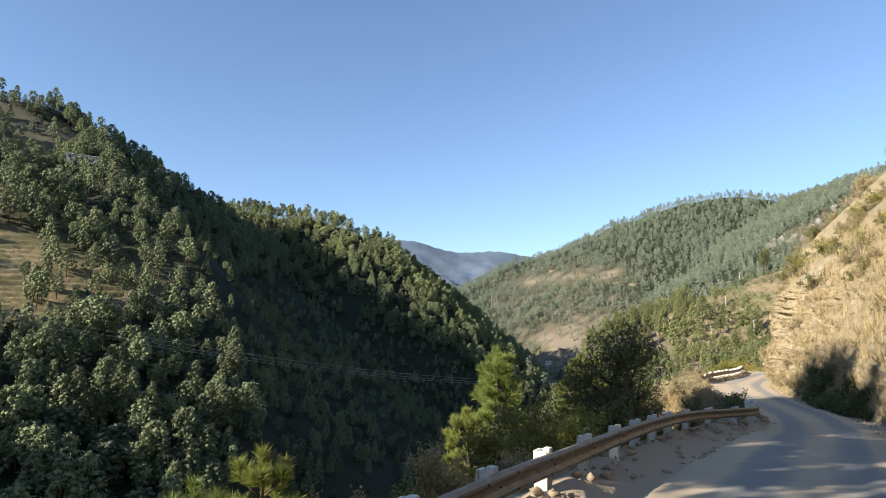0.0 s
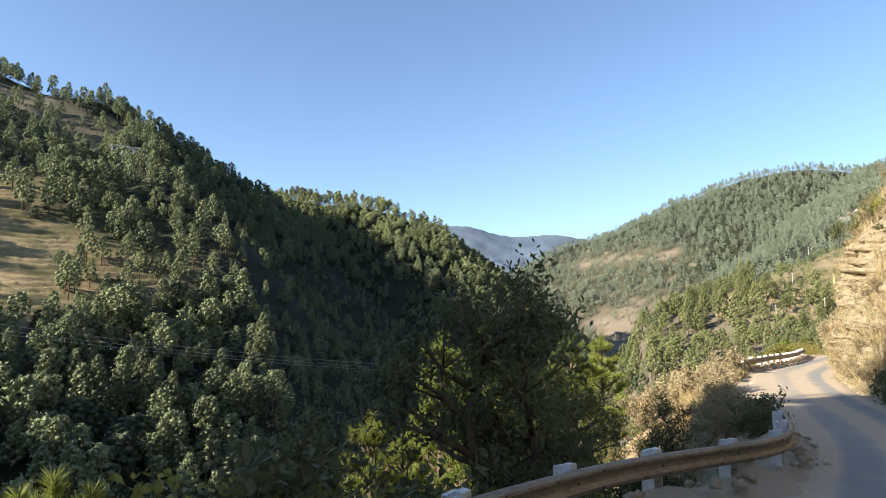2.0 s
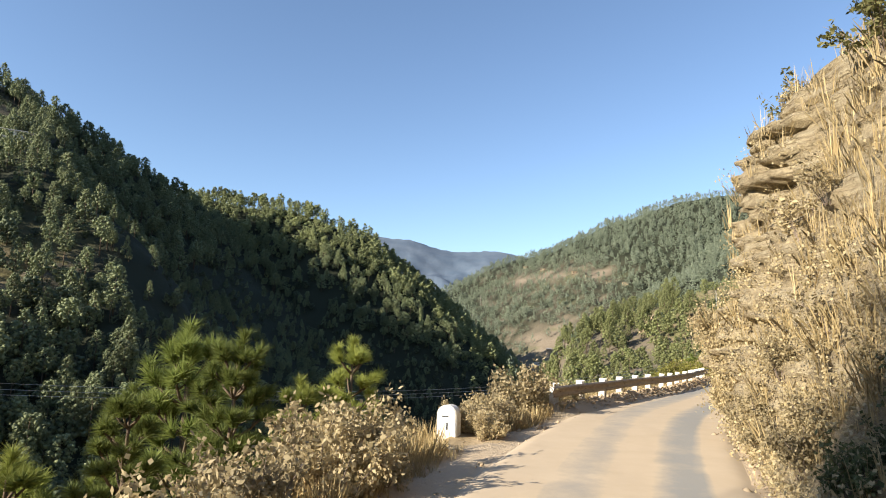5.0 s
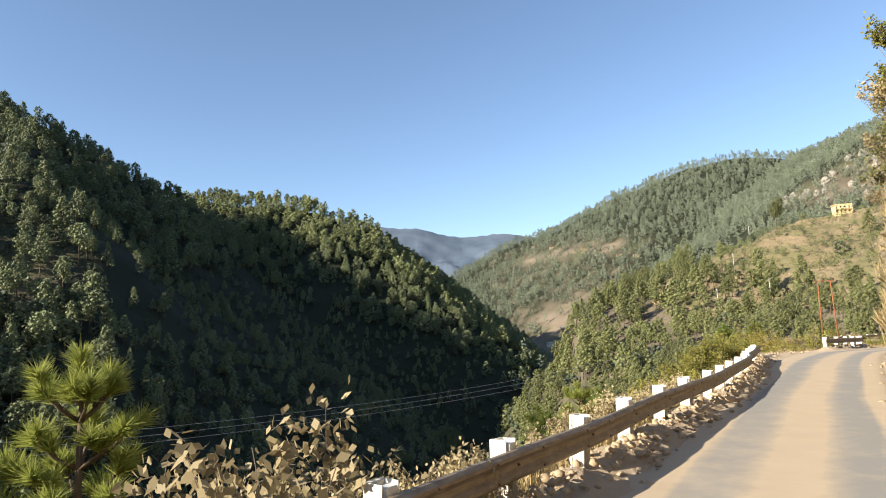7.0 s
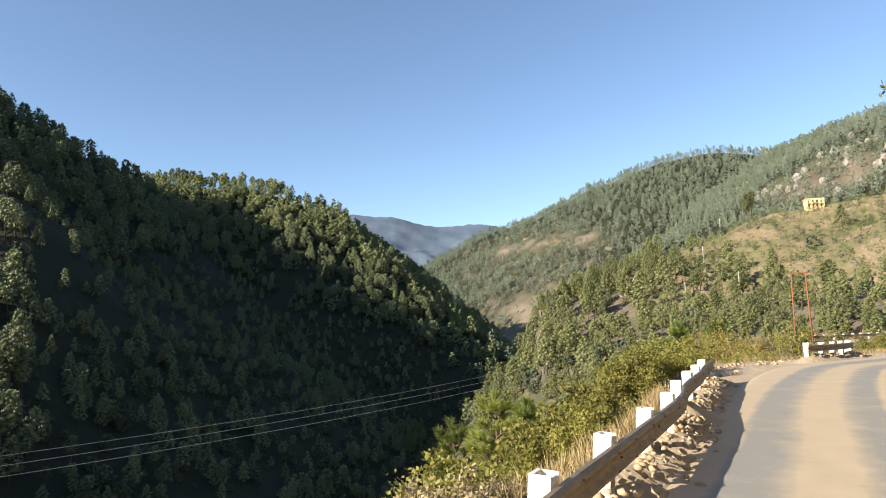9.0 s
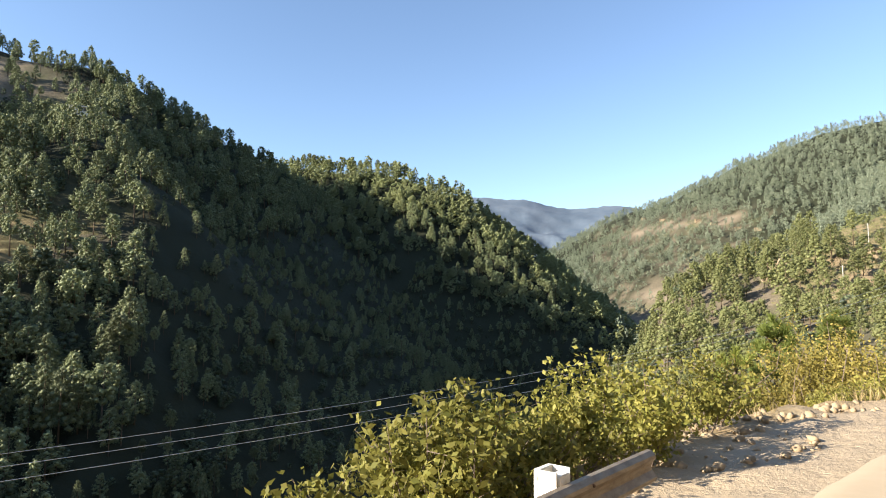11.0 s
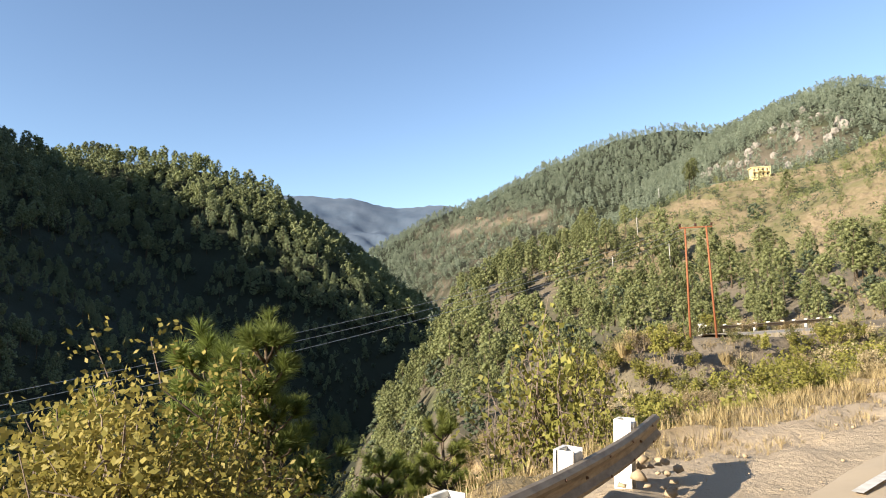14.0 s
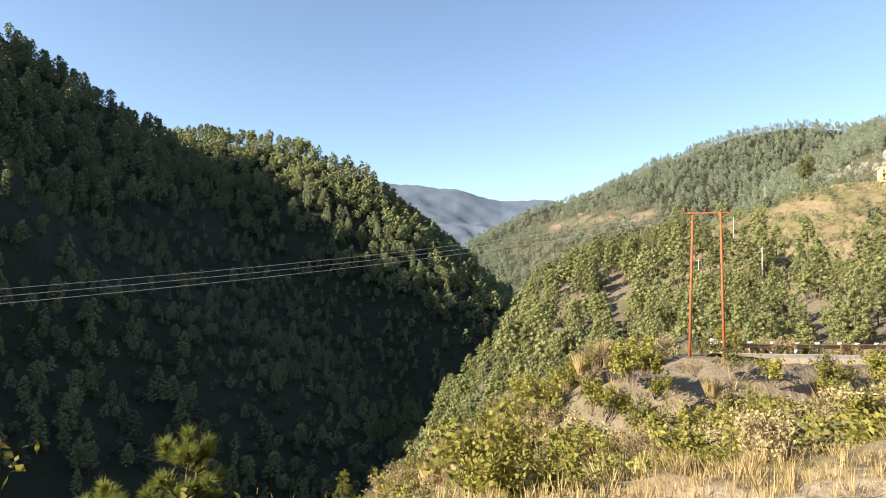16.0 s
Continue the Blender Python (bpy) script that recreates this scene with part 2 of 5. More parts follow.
def tube_arrays(points, radii, sides=6):
    """A tapered tube along a line of points."""
    pts = [Vector(p) for p in points]
    v, f = [], []
    for i, p in enumerate(pts):
        d = (pts[min(i + 1, len(pts) - 1)] - pts[max(i - 1, 0)]).normalized()
        a = d.cross(Vector((0.31, 0.95, 0.1)))
        a = a.normalized() if a.length > 0.05 else d.cross(Vector((1, 0, 0))).normalized()
        b = d.cross(a)
        for k in range(sides):
            w = 2 * math.pi * k / sides
            v.append(p + (a * math.cos(w) + b * math.sin(w)) * radii[i])
    for i in range(len(pts) - 1):
        for k in range(sides):
            f.append([i * sides + k, i * sides + (k + 1) % sides, (i + 1) * sides + (k + 1) % sides, (i + 1) * sides + k])
    f.append(list(range(sides))[::-1])
    f.append([(len(pts) - 1) * sides + k for k in range(sides)])
    return v, f


def join(*arrays):
    v, f = [], []
    for av, af in arrays:
        f += [[i + len(v) for i in p] for p in af]
        v += [tuple(q) for q in av]
    return v, f


# ---- the lie of the land ----
def spline(points, step):
    p = np.array(points, float)
    q = np.vstack([2 * p[0] - p[1], p, 2 * p[-1] - p[-2]])
    out = []
    for i in range(1, len(q) - 2):
        n = max(2, int(np.linalg.norm(q[i + 1] - q[i]) / step))
        for u in np.arange(n) / n:
            out.append(0.5 * (2 * q[i] + (q[i + 1] - q[i - 1]) * u + (2 * q[i - 1] - 5 * q[i] + 4 * q[i + 1] - q[i + 2]) * u ** 2
                              + (3 * q[i] - q[i - 1] - 3 * q[i + 1] + q[i + 2]) * u ** 3))
    out.append(p[-1])
    return np.array(out)


ROAD = spline([(-40, -74, 0.2), (-22, -41, 0.1), (-9, -18, 0.03), (0, 0, 0), (3.1, 5.97, -0.05), (6.9, 12.4, -0.16), (11.0, 19.1, -0.40), (13.8, 23.8, -0.53),
               (17.0, 30.8, -0.60), (19.1, 37.8, -0.53), (20.4, 42.6, -0.36), (23.0, 49.2, -0.14), (25.95, 54.8, -0.05), (29.5, 61.1, -0.02), (32.3, 65.8, 0.01),
               (36.8, 72.9, 0.07), (41.0, 79.2, 0.12), (43.9, 82.5, 0.12), (48.5, 86.3, 0), (53.8, 90.7, -0.13), (59, 94.4, -0.22), (67, 99.6, -0.3), (75, 105.5, -0.4), (84, 113, -0.5), (96, 124, -0.6)], 0.5)
R_S = np.concatenate([[0], np.cumsum(np.hypot(*np.diff(ROAD[:, :2], axis=0).T))])
S0 = R_S[np.argmin(np.hypot(ROAD[:, 0], ROAD[:, 1]))]
R_S = R_S - S0
R_T = np.gradient(ROAD[:, :2], axis=0)
R_T /= np.hypot(R_T[:, 0], R_T[:, 1])[:, None]


def road_at(s, d=0.0):
    """World place at distance s along the road and d to its right."""
    x, y, z = (np.interp(s, R_S, ROAD[:, k]) for k in range(3))
    tx, ty = np.interp(s, R_S, R_T[:, 0]), np.interp(s, R_S, R_T[:, 1])
    return x + ty * d, y - tx * d, z


def road_sd(x, y):
    """Distance along the road and to its right, of places in the world."""
    x, y = np.asarray(x, float).ravel(), np.asarray(y, float).ravel()
    s, d = np.empty(len(x)), np.empty(len(x))
    for a in range(0, len(x), 20000):
        b = slice(a, a + 20000)
        k = np.argmin((x[b, None] - ROAD[None, :, 0]) ** 2 + (y[b, None] - ROAD[None, :, 1]) ** 2, axis=1)
        dx, dy = x[b] - ROAD[k, 0], y[b] - ROAD[k, 1]
        s[b] = R_S[k] + dx * R_T[k, 0] + dy * R_T[k, 1]
        side = dx * R_T[k, 1] - dy * R_T[k, 0]
        d[b] = np.sign(side) * np.hypot(dx, dy)
    return s, d


def edge(s):
    """How far to the left of the road's middle the ground breaks off."""
    return np.interp(s, [-60, 0, 12, 20, 27, 36, 48, 55, 70, 80, 88, 96, 104, 112, 130], [4.6, 4.6, 4.8, 4.3, 3.1, 3.4, 4.4, 3.3, 3.1, 3.4, 5.2, 5.6, 5.4, 6.2, 6.5])


RIDGES = [  # crest lines with heights, and the steepness of their flanks
    ([(-900, 330, 360), (-600, 380, 275), (-430, 420, 215), (-326, 441, 178), (-305, 455, 177), (-286, 486, 169), (-262, 500, 152), (-237, 518, 135), (-211, 539, 122), (-200, 568, 107), (-206, 590, 108), (-210, 612, 121)], 0.76, 10),
    ([(-263, 456, 150), (-206, 347, 103), (-160, 300, 74), (-134, 288, 58), (-119, 276, 46), (-102, 253, 24), (-87, 232, 7), (-72, 209, -6), (-62, 192, -17), (-56, 170, -28), (-55, 145, -42)], 1.02, 5),
    ([(-330, 430, 172), (-290, 350, 128), (-250, 290, 88), (-200, 235, 40), (-150, 190, -10)], 0.62, 14),
    ([(-205, 250, 60), (-330, 150, 90), (-500, 60, 130), (-800, -60, 200)], 0.62, 25),
    ([(-900, 800, 300), (-420, 690, 180), (-260, 640, 138), (-203, 607, 130), (-158, 600, 125), (-100, 592, 114), (-68, 597, 104), (-40, 618, 84), (-18, 640, 61), (8, 660, 35), (46, 688, 4), (78, 705, -22)], 0.85, 8),
    ([(-60, 1290, 80), (10, 1258, 86), (69, 1257, 92), (123, 1254, 128), (161, 1250, 178), (215, 1243, 192), (279, 1210, 213), (343, 1164, 243), (382, 1131, 252), (434, 1091, 267), (498, 1052, 268), (549, 1003, 250), (545, 913, 236), (552, 800, 234), (545, 737, 226), (585, 690, 208), (800, 600, 300), (1300, 500, 420)], 0.62, 30),
    ([(420, 190, 130), (330, 262, 92), (223, 324, 55), (190, 338, 50), (165, 348, 38), (148, 357, 22), (120, 365, 11), (95, 362, -1)], 0.42, 10),
    ([(100, 364, -3), (84, 348, -8), (71, 315, -13), (67, 280, -15), (65, 240, -17), (63, 205, -18), (61, 175, -17), (58, 150, -18)], 1.0, -4),
    ([(230, 130, 45), (160, 165, 20), (118, 190, 6), (92, 170, -4), (72, 160, -14)], 0.40, 10),
    ([(106, 148, -1.3), (88, 138.5, -1.05), (79, 134.2, -0.95), (72, 131, -0.75), (68, 129.8, -1.5), (64, 131, -3.6), (58, 134.5, -8.5), (52, 140, -14.5), (47, 148, -24), (42, 160, -40)], 0.85, -3.4),
    ([(96, 132, -1.2), (84, 120, -1.2), (74, 116, -2), (67, 119, -4), (62, 123, -9), (55, 129, -18)], 0.5, -4),
    # unseen ridge to the south-west, added to shadow the lower left slope
    ([(-420, -170, 170), (-290, -10, 95), (-222, 50, 38), (-185, 92, 2)], 0.7, 8),
    ([(-700, -700, 200), (-250, -420, 120), (-120, -260, 70), (-60, -160, 20)], 0.6, 25),
]
RIVER = np.array([(-160, -120, -118), (-70, 60, -112), (-14, 190, -104), (14, 300, -92), (44, 460, -76), (66, 620, -56), (92, 760, -30), (112, 900, -12), (95, 1050, 2), (60, 1250, 20), (40, 2500, 80), (0, 4500, 160)], float)


def near_line(x, y, line):
    """Distance to a line of points and the height of its nearest place."""
    best, hz = np.full(len(x), 1e9), np.zeros(len(x))
    for (ax, ay, az), (bx, by, bz) in zip(line[:-1], line[1:]):
        ux, uy = bx - ax, by - ay
        u = np.clip(((x - ax) * ux + (y - ay) * uy) / (ux * ux + uy * uy), 0, 1)
        d = np.hypot(x - ax - u * ux, y - ay - u * uy)
        k = d < best
        best, hz = np.where(k, d, best), np.where(k, az + u * (bz - az), hz)
    return best, hz


def wave_noise(x, y, scale, seed):
    """Cheap smooth noise from turned sine waves."""
    r = np.random.RandomState(seed)
    out = np.zeros(len(x))
    for k in range(7):
        a, f, p = r.rand() * 6.28, (0.6 + 1.1 * r.rand()) / scale, r.rand() * 6.28
        out += np.sin((x * math.cos(a) + y * math.sin(a)) * f * 6.28 + p + 1.3 * np.sin((x * math.sin(a) - y * math.cos(a)) * f * 3.1))
    return out / 4.0


def flank(x, y, line, slope, soft):
    total = None
    for (ax, ay, az), (bx, by, bz) in zip(line[:-1], line[1:]):
        ux, uy = bx - ax, by - ay
        u = np.clip(((x - ax) * ux + (y - ay) * uy) / (ux * ux + uy * uy), 0, 1)
        dd = np.hypot(x - ax - u * ux, y - ay - u * uy)
        fall = np.sqrt(dd * dd + soft * soft) - soft if soft > 0 else np.maximum(dd + soft, 0)
        v = az + u * (bz - az) - slope * fall
        total = v if total is None else np.maximum(total, v)
    return total


def land(x, y):
    """Height of the hills and the valley, without the road."""
    x, y = np.asarray(x, float), np.asarray(y, float)
    d, z = near_line(x, y, RIVER)
    h = z + 0.30 * np.maximum(d - 9, 0)
    lip = np.interp(y, [60, 120, 150, 205, 280, 315, 348, 364, 420, 560], [44, 46, 58, 63, 67, 71, 84, 100, 112, 120])
    brink = np.interp(y, [60, 150, 280, 348, 364, 420, 560], [-16, -18, -15, -8, -3, -20, -45]) - np.where(x < lip - 5, 1.25, 4.0) * (lip - 5 - x)
    brink = np.where((y > 590) | (y < 40), 1e6, brink)
    h = np.where(x > 0, np.minimum(h, np.maximum(brink, z)), h)
    for n, (line, slope, soft) in enumerate(RIDGES):
        v = flank(x, y, line, slope, soft)
        h = np.maximum(h, np.minimum(v, brink) if n in (6, 8) else v)
    slab = 44 - 0.33 * (x + 165) + 0.50 * (y - 243)
    k = np.exp(-(((x + 168) / 76) ** 2 + ((y - 232) / 72) ** 2) ** 2)
    h = h * (1 - k) + np.maximum(slab, h - 30) * k
    r = np.hypot(x - 30, y - 60)
    amp = np.clip((r - 60) / 250, 0, 1) * (1 - 0.7 * k)
    return h + amp * (3.2 * wave_noise(x, y, 110, 3) + 1.3 * wave_noise(x, y, 37, 5)) * np.clip((h + 75) / 60, 0.05, 1)


def verge(s, d, zr):
    """Height of the slope that falls from the road's left edge."""
    e = edge(s)
    out = np.maximum(-d - e, 0)
    return zr - 0.05 - 0.10 * np.clip((-d - 2.2) / 2, 0, 1) - 0.82 * out ** 1.04


def ground_height(x, y):
    """Height of the ground anywhere to the left of the road, slope and hills together."""
    x, y = np.atleast_1d(np.asarray(x, float)), np.atleast_1d(np.asarray(y, float))
    s, d = road_sd(x, y)
    zr = np.interp(s, R_S, ROAD[:, 2])
    v = verge(s, d, zr)
    h = land(x, y)
    out = np.where(d < -edge(s), np.maximum(v, h), v)
    return np.where(d > 2.5, np.maximum(h, zr), out)

# ---- where the guard rails run ----
RAIL_SHADED = [(-4.2, -2.0), (-2.2, 2.2), (-0.1, 6.2), (0.9, 8.2), (2.0, 10.2), (3.4, 12.8), (4.7, 15.2), (5.8, 17.2), (7.0, 19.2), (8.4, 21.1), (10.0, 22.7), (11.4, 24.0), (12.3, 25.3), (13.2, 27.5), (14.1, 30.0)]
RAIL_LONG = [(20.8, 51.0), (22.2, 53.1), (23.5, 55.0), (25.3, 58.0), (27.9, 62.0), (29.1, 64.1), (30.2, 66.0), (31.9, 69.0), (32.9, 71.2), (34.2, 73.6), (35.3, 75.8), (36.3, 77.6)]
RAIL_SHORT = [(44.9, 87.1), (45.8, 87.8), (46.9, 88.7), (48.0, 89.8), (49.5, 91.3), (50.8, 92.9), (51.8, 94.4)]
RAIL_LINES = (RAIL_SHADED, RAIL_LONG, RAIL_SHORT)


# ---- ground beside the road, down the slope ----
def lin(a, b, n):
    return list(np.linspace(a, b, n, endpoint=False))


def grid_faces(nr, nc):
    i = np.arange(nr - 1)[:, None] * nc + np.arange(nc - 1)[None, :]
    return np.stack([i, i + 1, i + nc + 1, i + nc], axis=-1).reshape(-1, 4)


ss = np.array(lin(-45, -6, 20) + lin(-6, 124, 290) + lin(124, 136, 6))
dd = np.array(lin(-48, -14, 26) + lin(-14, -7, 18) + lin(-7, -2, 24) + lin(-2, 4.6, 12))
SS, DD = np.meshgrid(ss, dd, indexing="ij")
gx, gy, gzr = road_at(SS.ravel(), DD.ravel())
sv, dv = SS.ravel(), DD.ravel()
far_h = land(gx, gy)
bank = verge(sv, dv, gzr)
gz = np.where(dv < -edge(sv), np.maximum(bank, far_h), bank)
rough = np.clip((-dv - 1.8) / 2.0, 0, 1)
gz = gz + rough * (0.10 * wave_noise(gx, gy, 1.7, 11) + 0.05 * wave_noise(gx, gy, 0.6, 12)) + np.clip((-dv - 6) / 6, 0, 1) * 0.5 * wave_noise(gx, gy, 7, 13)
gz = np.where((dv > -1.9) & (dv < 1.7), gz - 0.05, gz)
FAR_ROAD = [(66.5, 127.6, -1.0), (72, 130.3, -0.85), (79, 134.2, -1.0), (88, 138.5, -1.1), (100, 144, -1.2)]
fdist, fheight = near_line(gx, gy, FAR_ROAD)
k = np.clip((fdist - 2.4) / 2.5, 0, 1)
gz = gz * k + (fheight + 0.1) * (1 - k)
berm = np.full(len(gx), 1e9)
for line in RAIL_LINES:
    berm = np.minimum(berm, near_line(gx, gy, [(a, c, 0) for a, c in line])[0])
gz = gz + 0.34 * np.exp(-((berm / 0.50) ** 2)) * (0.8 + 0.5 * wave_noise(gx, gy, 2.3, 18)) * (dv < -1.95)


def near_ground(x, y):
    """Height of the ground by the far road, its bed levelled."""
    g = ground_height(x, y)
    a, z = near_line(x, y, FAR_ROAD)
    w = np.clip((a - 2.4) / 2.5, 0, 1)
    return g * w + (z + 0.1) * (1 - w)


wood = np.clip((-dv - 12) / 14, 0, 0.75) * (0.6 + 0.4 * wave_noise(gx, gy, 9, 14))
wood = np.where(sv > 92, wood * 0.15, wood)
dust_ = np.clip((dv + edge(sv) * 0.92) / 0.8 + 0.5 * wave_noise(gx, gy, 1.3, 15), 0, 0.9)
tagged(new("ground", mesh_of("ground", np.stack([gx, gy, gz], 1), grid_faces(len(ss), len(dd)), M_NEAR, True, {"wood": np.clip(wood, 0, 1), "dust": dust_})),
       "dry earth verge and steep grassy slope below the road", "ground", kind="structure")

# ---- hills and valley out to the horizon ----
ang = np.radians(np.array(lin(-180, -62, 40) + lin(-62, 62, 420) + lin(62, 180, 40) + [180.0]))
rad = 10 * 1.0165 ** np.arange(374)
AA, RR = np.meshgrid(ang, rad, indexing="ij")
hx, hy = (30 + RR * np.sin(AA)).ravel(), (60 + RR * np.cos(AA)).ravel()
hz = land(hx, hy)
hs, hd = road_sd(hx, hy)
hzr = np.interp(hs, R_S, ROAD[:, 2])
hz = np.where(hd < 0, np.maximum(hz, verge(hs, hd, hzr)), hz)
own_d, own_z = near_line(hx, hy, [(40, -150, 70), (85, -20, 62), (112, 50, 62), (150, 90, 55)])
hz = np.where(hd > 20, np.maximum(hz, own_z - 0.7 * own_d), hz)
inside = (hd > -46) & (hd < 46) & (hs > -44) & (hs < 135)
hz = np.where(inside & (hd < 0), hz - 3.5, hz)
hz = np.where(inside & (hd >= -6), np.minimum(hz, hzr - 4), hz)


def brown(x, y):
    """Where the slopes are open fields and scrub: 1 is open, 0 is forest."""
    u, v = (x + 174) * 0.72 + (y - 213) * 0.69, -(x + 174) * 0.69 + (y - 213) * 0.72
    left = np.exp(-((u / np.where(u < 0, 110, 62)) ** 2 + ((v + 18) / (40 - 0.2 * u)) ** 2) ** 2) + 0.8 * np.exp(-np.hypot((x + 217) / 32, (y - 250) / 28) ** 4) + 0.72 * np.exp(-np.hypot((x + 318) / 85, (y - 375) / 62) ** 4)
    right = np.clip(1.6 - np.hypot((x - 185) / 98, (y - 275) / 84), 0, 1)
    h = land(x, y)
    scree = 0.6 * np.exp(-((h - 116) / 13) ** 2) * np.clip((290 - x) / 60, 0, 1) * np.clip((x - 110) / 30, 0, 1) * (y > 780)
    scree = scree + 0.65 * np.exp(-(((x - 150) / 55) ** 2 + ((y - 752) / 70) ** 2) ** 2) + 0.9 * np.exp(-(((x - 108) / 36) ** 2 + ((y - 705) / 40) ** 2) ** 2)
    band = 0.5 + 0.5 * np.sin(h * 0.45 + 2.0 * wave_noise(x, y, 90, 26))
    scree = scree + (0.0 + 0.46 * band) * np.clip((265 - x) / 50, 0, 1) * np.clip((x - 60) / 40, 0, 1) * np.clip((y - 700) / 60, 0, 1) * np.clip((165 - h) / 30, 0, 1)
    scree = scree + 0.6 * np.exp(-np.hypot((x - 405) / 60, (y - 640) / 60) ** 4)
    ravine = 0.6 * np.clip(1.6 - np.hypot((x - 128) / 55, (y - 178) / 42), 0, 1) + np.clip(1.5 - np.hypot((x - 84) / 34, (y - 122) / 34), 0, 1)
    return np.clip(left + right + scree + ravine + 0.35 * wave_noise(x, y, 60, 21) * (left + right + scree > 0.15), 0, 1)


FIELDS = [(-245, -108, 150, 285), (92, 330, 196, 366)]
open_ = brown(hx, hy)
open_ = np.where((hx > 35) & (hy < 420) & (hy > 90), np.maximum(open_, 0.55 + 0.3 * wave_noise(hx, hy, 14, 27)), open_)
for x0, x1, y0, y1 in FIELDS:
    hz = np.where((hx > x0 + 9) & (hx < x1 - 9) & (hy > y0 + 9) & (hy < y1 - 9), hz - 5, hz)
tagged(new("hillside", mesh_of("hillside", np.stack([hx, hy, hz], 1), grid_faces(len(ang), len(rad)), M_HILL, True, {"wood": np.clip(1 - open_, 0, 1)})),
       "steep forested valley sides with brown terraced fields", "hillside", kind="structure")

def stairs(x, y, z, step=2.2):
    k = (z + 0.8 * wave_noise(x, y, 30, 23)) / step
    return (np.floor(k) + np.clip((k - np.floor(k) - 0.55) / 0.30, 0, 1)) * step - 0.8 * wave_noise(x, y, 30, 23)


# open terraced fields, each bank a real step
for n, (x0, x1, y0, y1) in enumerate(FIELDS):
    nx_, ny_ = int((x1 - x0) / 1.1), int((y1 - y0) / 0.9)
    TX, TY = np.meshgrid(np.linspace(x0, x1, nx_), np.linspace(y0, y1, ny_), indexing="ij")
    tx_, ty_ = TX.ravel(), TY.ravel()
    tz = land(tx_, ty_)
    to = brown(tx_, ty_)
    mixf = np.clip((to - 0.35) / 0.25, 0, 1)
    border = np.clip(np.minimum(np.minimum(tx_ - x0, x1 - tx_), np.minimum(ty_ - y0, y1 - ty_)) / 7, 0, 1)
    tz = tz * (1 - mixf * border) + stairs(tx_, ty_, tz) * mixf * border - 1.5 * (border < 0.02) + 0.25 * wave_noise(tx_, ty_, 5, 24)
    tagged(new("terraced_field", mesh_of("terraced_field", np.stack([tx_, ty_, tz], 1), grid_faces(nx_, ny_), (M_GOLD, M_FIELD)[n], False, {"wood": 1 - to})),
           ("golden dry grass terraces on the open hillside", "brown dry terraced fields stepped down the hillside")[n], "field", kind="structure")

# far range closing the valley, with blue haze put into its colour
fa = np.radians(np.linspace(-60, 60, 241))
crest = np.interp(np.degrees(fa), [-60, -30, -12, -8, -3.7, 0.8, 3.6, 6.6, 12, 30, 60], [640, 600, 560, 545, 532, 474, 490, 470, 430, 520, 560])
crest = crest + 3 * np.sin(fa * 90) + 2 * np.sin(fa * 313 + 1)
fr = np.linspace(0, 1, 60)
FA, FR = np.meshgrid(fa, fr, indexing="ij")
fd = 1900 + 1150 * FR
fx, fy = 28 + fd * np.sin(FA), 58 + fd * np.cos(FA)
fz = (20 + (crest[:, None] - 20) * FR ** 1.15).ravel() + 0 * fx.ravel()
fz = fz + (np.sin(FR * 3.14).ravel()) * (26 * wave_noise(fx.ravel(), fy.ravel(), 420, 31) + 12 * wave_noise(fx.ravel(), fy.ravel(), 150, 32))
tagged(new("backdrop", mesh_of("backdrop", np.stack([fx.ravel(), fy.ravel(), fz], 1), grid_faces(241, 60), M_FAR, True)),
       "mountain range closing the valley, its blue haze painted in", "mountain", kind="structure")

# river in the valley floor
rv = spline([tuple(p) for p in RIVER[:9]], 12)
rt = np.gradient(rv[:, :2], axis=0)
rt /= np.hypot(rt[:, 0], rt[:, 1])[:, None]
rp = []
for w in (-5, 5):
    rp.append(np.stack([rv[:, 0] + rt[:, 1] * w, rv[:, 1] - rt[:, 0] * w, rv[:, 2] + 0.6], 1))
rp = np.stack(rp, 1).reshape(-1, 3)
tagged(new("water", mesh_of("water", rp, grid_faces(len(rv), 2), M_WATER, True)), "dark river in the shaded valley floor", "river", kind="structure")

# ---- road ----
rs = np.arange(-45, 132, 0.4)
rd = np.linspace(-2.25, 1.95, 29)
WIDEN = np.interp(rs, [-50, 100, 110, 120, 140], [0, 0, 0.35, 0.8, 0.8])
RS_, RD_ = np.meshgrid(rs, rd, indexing="ij")
RX_ = RD_ - WIDEN[:, None] * (RD_ < 0) * np.abs(RD_) / 2.25
rx, ry, rz = road_at(RS_.ravel(), RX_.ravel())
e_ = np.abs(RD_.ravel() + 0.15) / 2.1
rz = rz + 0.012 - 0.075 * np.clip((e_ - 0.86) / 0.14, 0, 1) ** 2 + 0.012 * wave_noise(rx, ry, 1.1, 41)
q = RD_.ravel() + 0.10 * wave_noise(rx, ry, 14, 42)
sand = np.clip((-q - 1.15) / 0.3, 0, 1) + np.clip((q - 1.15) / 0.25, 0, 1) + 0.95 * np.exp(-((q - 0.05) / 0.42) ** 2)
sand = sand + 0.5 * np.exp(-((RS_.ravel() - 50) / 12) ** 2) * (q < 0) * np.clip(-q - 0.2, 0, 1)
sand = sand * np.clip(0.55 + 0.012 * (RS_.ravel() - 5), 0.55, 1.0) + 0.10
tagged(new("road", mesh_of("road", np.stack([rx, ry, rz], 1), grid_faces(len(rs), len(rd)), M_ROAD, True, {"sand": sand})),
       "narrow worn asphalt road with drifted tan dust", "road", kind="structure")
fl = spline(FAR_ROAD[1:], 1.0)
ft = np.gradient(fl[:, :2], axis=0)
